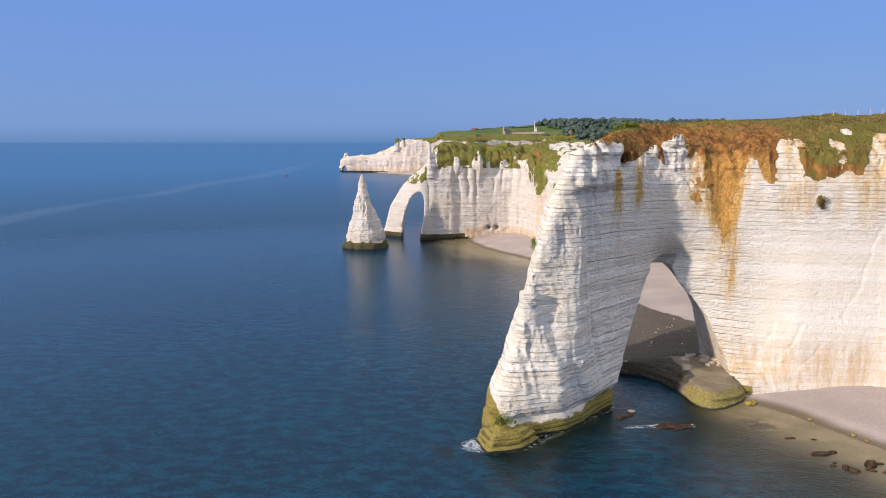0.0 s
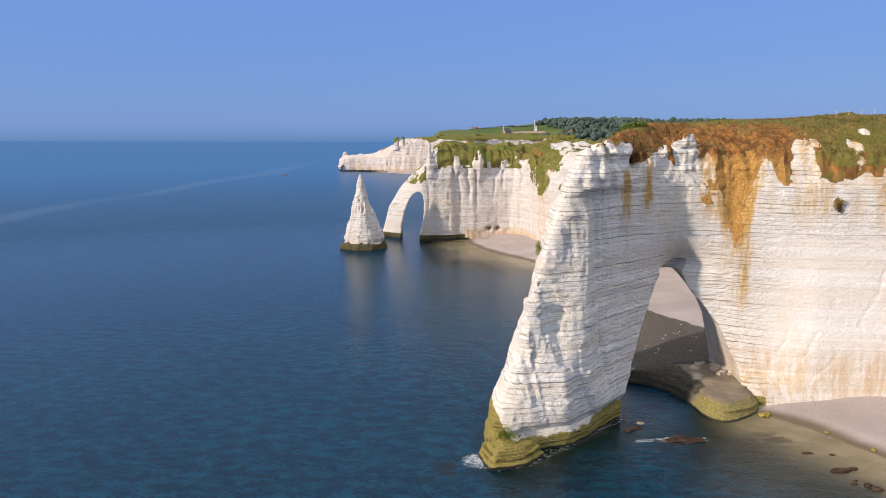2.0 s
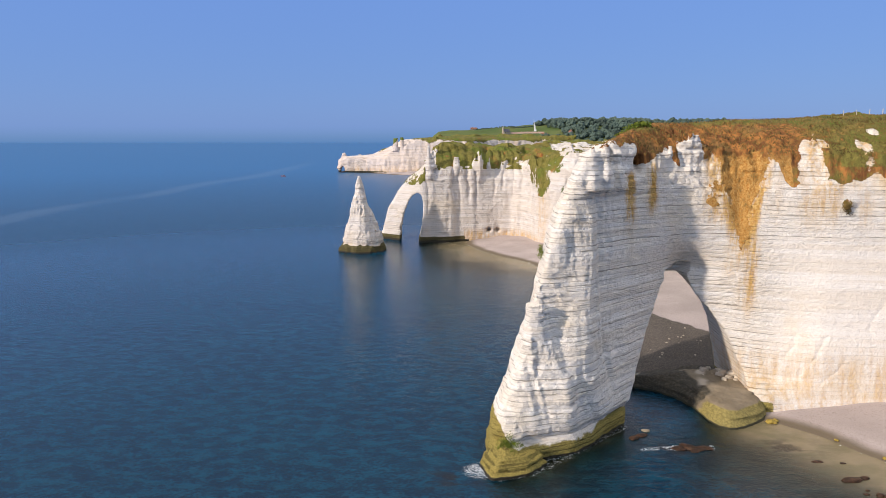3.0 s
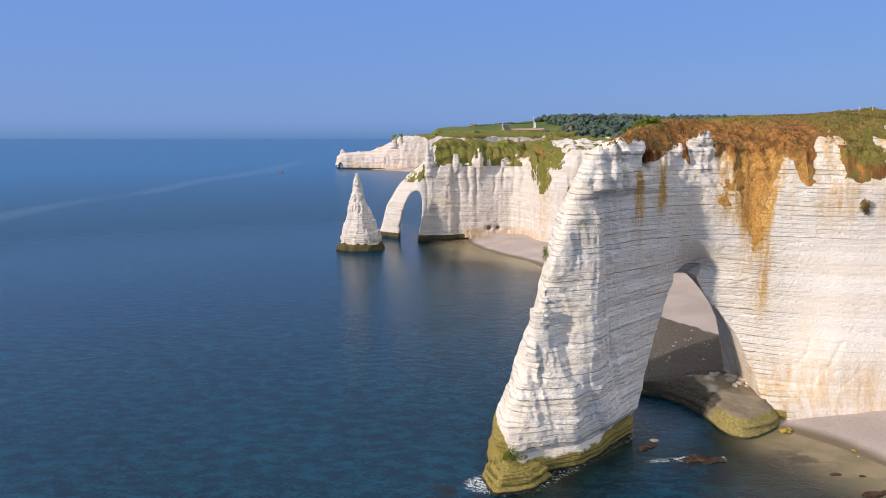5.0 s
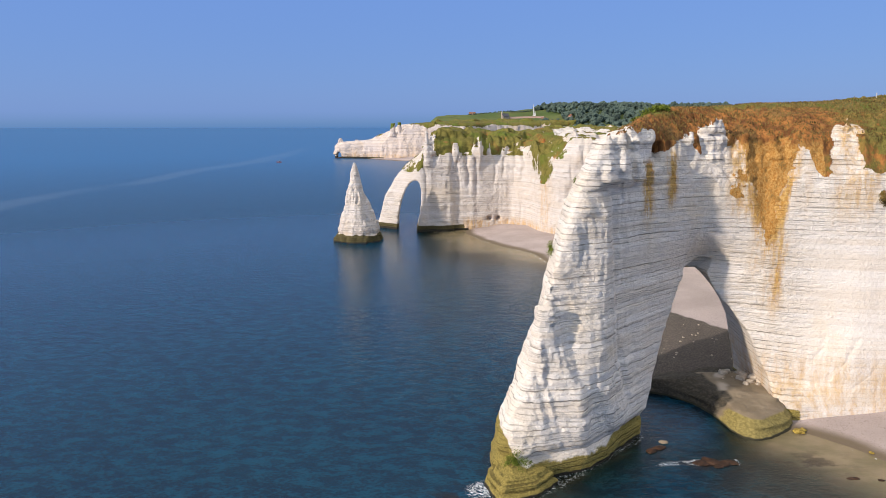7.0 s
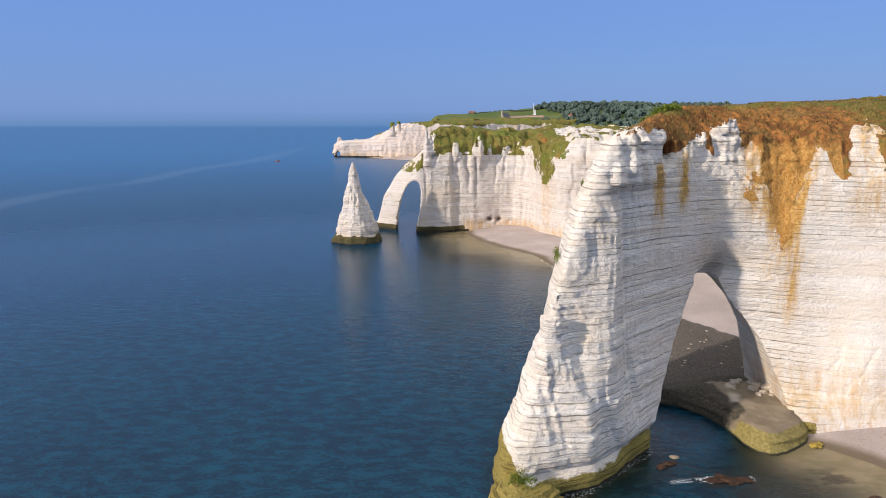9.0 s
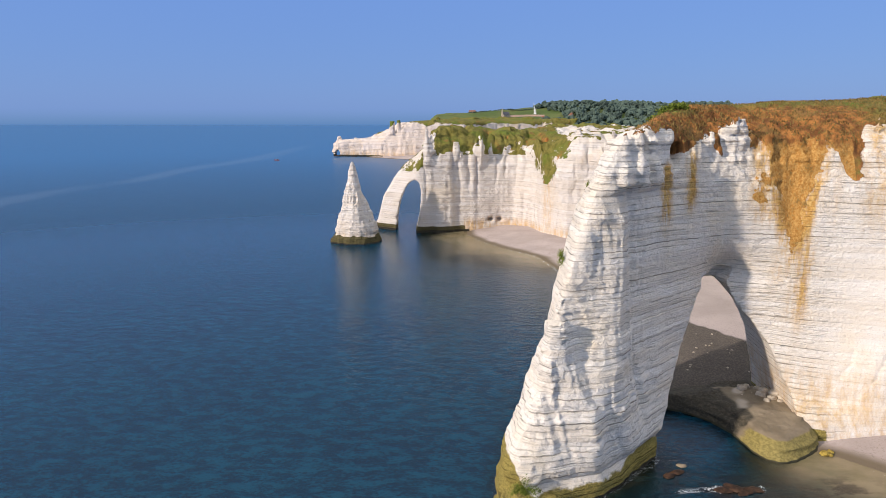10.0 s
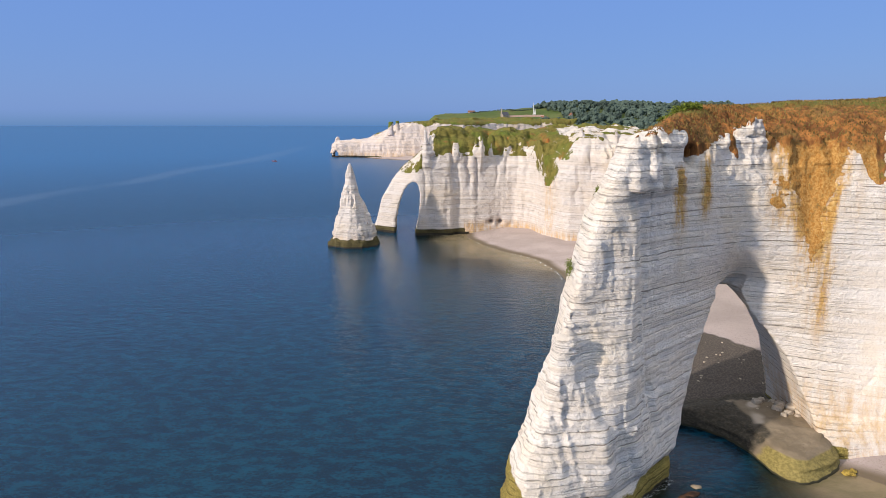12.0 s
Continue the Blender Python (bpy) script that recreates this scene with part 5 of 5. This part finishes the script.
# white monument: two leaning blades on a base
mz = ground_at(254, 1545)
mon = empty("monument", pose(254, 1545, mz), "tall slender white memorial spire of two leaning blades", "monument")
b = bmesh.new()
box(b, 0, 0, 0.6, 7, 5, 1.4)
part("base", b, WHITE, mon)
part("blade", shape([(-1.8, -0.9, 1.2), (1.4, -0.9, 1.2), (1.4, 0.9, 1.2), (-1.8, 0.9, 1.2), (-3.2, -0.12, 28), (-2.7, -0.12, 28), (-2.7, 0.12, 28), (-3.2, 0.12, 28)], [(0, 1, 2, 3), (4, 5, 6, 7), (0, 1, 5, 4), (1, 2, 6, 5), (2, 3, 7, 6), (3, 0, 4, 7)]), WHITE, mon)
part("blade", shape([(1.6, -0.8, 1.2), (4.0, -0.8, 1.2), (4.0, 0.8, 1.2), (1.6, 0.8, 1.2), (1.6, -0.1, 14), (2.0, -0.1, 14), (2.0, 0.1, 14), (1.6, 0.1, 14)], [(0, 1, 2, 3), (4, 5, 6, 7), (0, 1, 5, 4), (1, 2, 6, 5), (2, 3, 7, 6), (3, 0, 4, 7)]), WHITE, mon)

# long terrace wall beside the monument
tw = empty("terrace_wall", pose(233, 1524, 0), "long low pale pink terrace wall in the field", "wall")
for k in range(18):
    wx = -39 + 4.5 * k
    wy = 4.0 * math.cos(wx / 39 * 1.5) - 4
    b = bmesh.new()
    box(b, wx, wy, ground_at(233 + wx, 1524 + wy) + 1.9, 4.5, 0.8, 4.2)
    part("wall_panel", b, PINK, tw)
    if k % 3 == 0:
        b = bmesh.new()
        box(b, wx - 2.25, wy, ground_at(233 + wx, 1524 + wy) + 2.4, 0.9, 1.3, 5.2)
        part("pier", b, STONE, tw)


def house(x, y, turn, w, l, h0, h1, label):
    th = empty("house", pose(x, y, ground_at(x, y), 0, 0, turn), label, "house")
    part("wall", shape([(a, b_, c - 1 if c == 0 else c) for a, b_, c in gable(w, l, h0, h1)], GABLE_FACES), PINK, th)
    part("roof", roof_slabs(w, l, h0, h1, 0.5, 0.3), TILE, th)
    for s in (-1, 1):
        for k in range(3):
            for f in range(2):
                b_ = bmesh.new()
                box(b_, s * (w / 2 + 0.02), -l / 3 + k * l / 3, 1.6 + 2.7 * f, 0.12, 1.0, 1.4)
                part("window", b_, GLASS, th)
    b_ = bmesh.new()
    box(b_, w * 0.18, l * 0.2, h1, 0.7, 0.7, 2.0)
    part("chimney", b_, TILE, th)
    return th


house(266, 1478, 62, 8, 14, 6.0, 10.5, "pale pink house with a brown tiled roof among trees")
house(330, 1500, 40, 7, 10, 5.0, 9.0, "small pale house half hidden in the woods")
house(112, 1640, 80, 7, 16, 3.5, 6.5, "low distant farm building on the skyline field")


# far woods and hedges
def wood(name, spots, label, seed):
    """Crowns built from uneven lumps with gaps between, on short trunks."""
    bm = bmesh.new()
    bmesh.ops.create_icosphere(bm, subdivisions=2, radius=1.0)
    ball = np.array([v.co[:] for v in bm.verts], np.float32)
    tri = np.array([[v.index for v in f.verts] for f in bm.faces], np.int64)
    bm.free()
    rg = np.random.default_rng(seed)
    vs, fs, base = [], [], 0
    for x0, y0, z0, r in spots:
        for k in range(6):
            off = rg.normal(0, 0.5, 3) * (r, r, r * 0.45)
            rr = r * rg.uniform(0.35, 0.65)
            p = ball * (1 + 0.55 * vnoise(ball[:, 0] * 2.4 + k * 5 + x0, ball[:, 1] * 2.4 + y0, ball[:, 2] * 2.4))[:, None] * rr
            vs.append(p + np.array([x0 + off[0], y0 + off[1], z0 + r * 0.75 + off[2]]))
            fs.append(tri + base)
            base += len(ball)
    ob = skin(name, np.concatenate(vs).astype(np.float32), np.concatenate(fs), WOODS)
    ob.data.polygons.foreach_set("use_smooth", np.zeros(len(ob.data.polygons), bool))
    return tagged(ob, label, "trees", kind="stuff")


rg = np.random.default_rng(5)
spots = []
while len(spots) < 900:
    tx, ty = rg.uniform(255, 760), rg.uniform(1385, 1720)
    if tx < 300 - (ty - 1400) * 0.05 + 25 * math.sin(ty * 0.03) and not (ty < 1465 and tx > 262):
        continue
    if math.hypot(tx - 266, ty - 1478) < 14 or (tx < 290 and 1470 < ty < 1560):
        continue
    spots.append((tx, ty, ground_at(tx, ty), rg.uniform(4.5, 9.0)))
wood("woodland", spots, "dense dark green woodland covering the far hill", 31)
spots = []
for k in range(70):
    spots.append((100 + k * 2.6 + rg.normal(0, 1), 1600 + 18 * math.sin(k * 0.1), ground_at(100 + k * 2.6, 1600 + 18 * math.sin(k * 0.1)), rg.uniform(1.0, 2.4)))
for k in range(150):
    tx, ty = rg.uniform(120, 300), rg.uniform(1400, 1455)
    spots.append((tx, ty, ground_at(tx, ty), rg.uniform(1.0, 2.6)))
wood("hedges", spots, "hedges and scrub between the far fields", 32)

# small boat
boat = empty("boat", pose(-286, 1232, 0, 0, 0, 80), "small dark fishing boat lying on the calm sea", "boat")
part("hull", shape([(-1.3, -5, 1.1), (1.3, -5, 1.1), (1.5, 1, 1.2), (0, 6, 1.7), (-1.5, 1, 1.2), (-0.8, -5, -0.3), (0.8, -5, -0.3), (0.9, 1, -0.3), (0, 4.8, -0.3), (-0.9, 1, -0.3)],
                   [(0, 1, 2, 3, 4), (5, 9, 8, 7, 6), (0, 5, 6, 1), (1, 6, 7, 2), (2, 7, 8, 3), (3, 8, 9, 4), (4, 9, 5, 0)]), RED_HULL, boat)
b = bmesh.new()
box(b, 0, -1.2, 2.0, 1.9, 3.0, 1.8)
part("cabin", b, HULL, boat)
b = bmesh.new()
cone(b, 0.06, 0.04, 2.8, 5.5, 6, 0, -1.0)
part("mast", b, POST, boat)
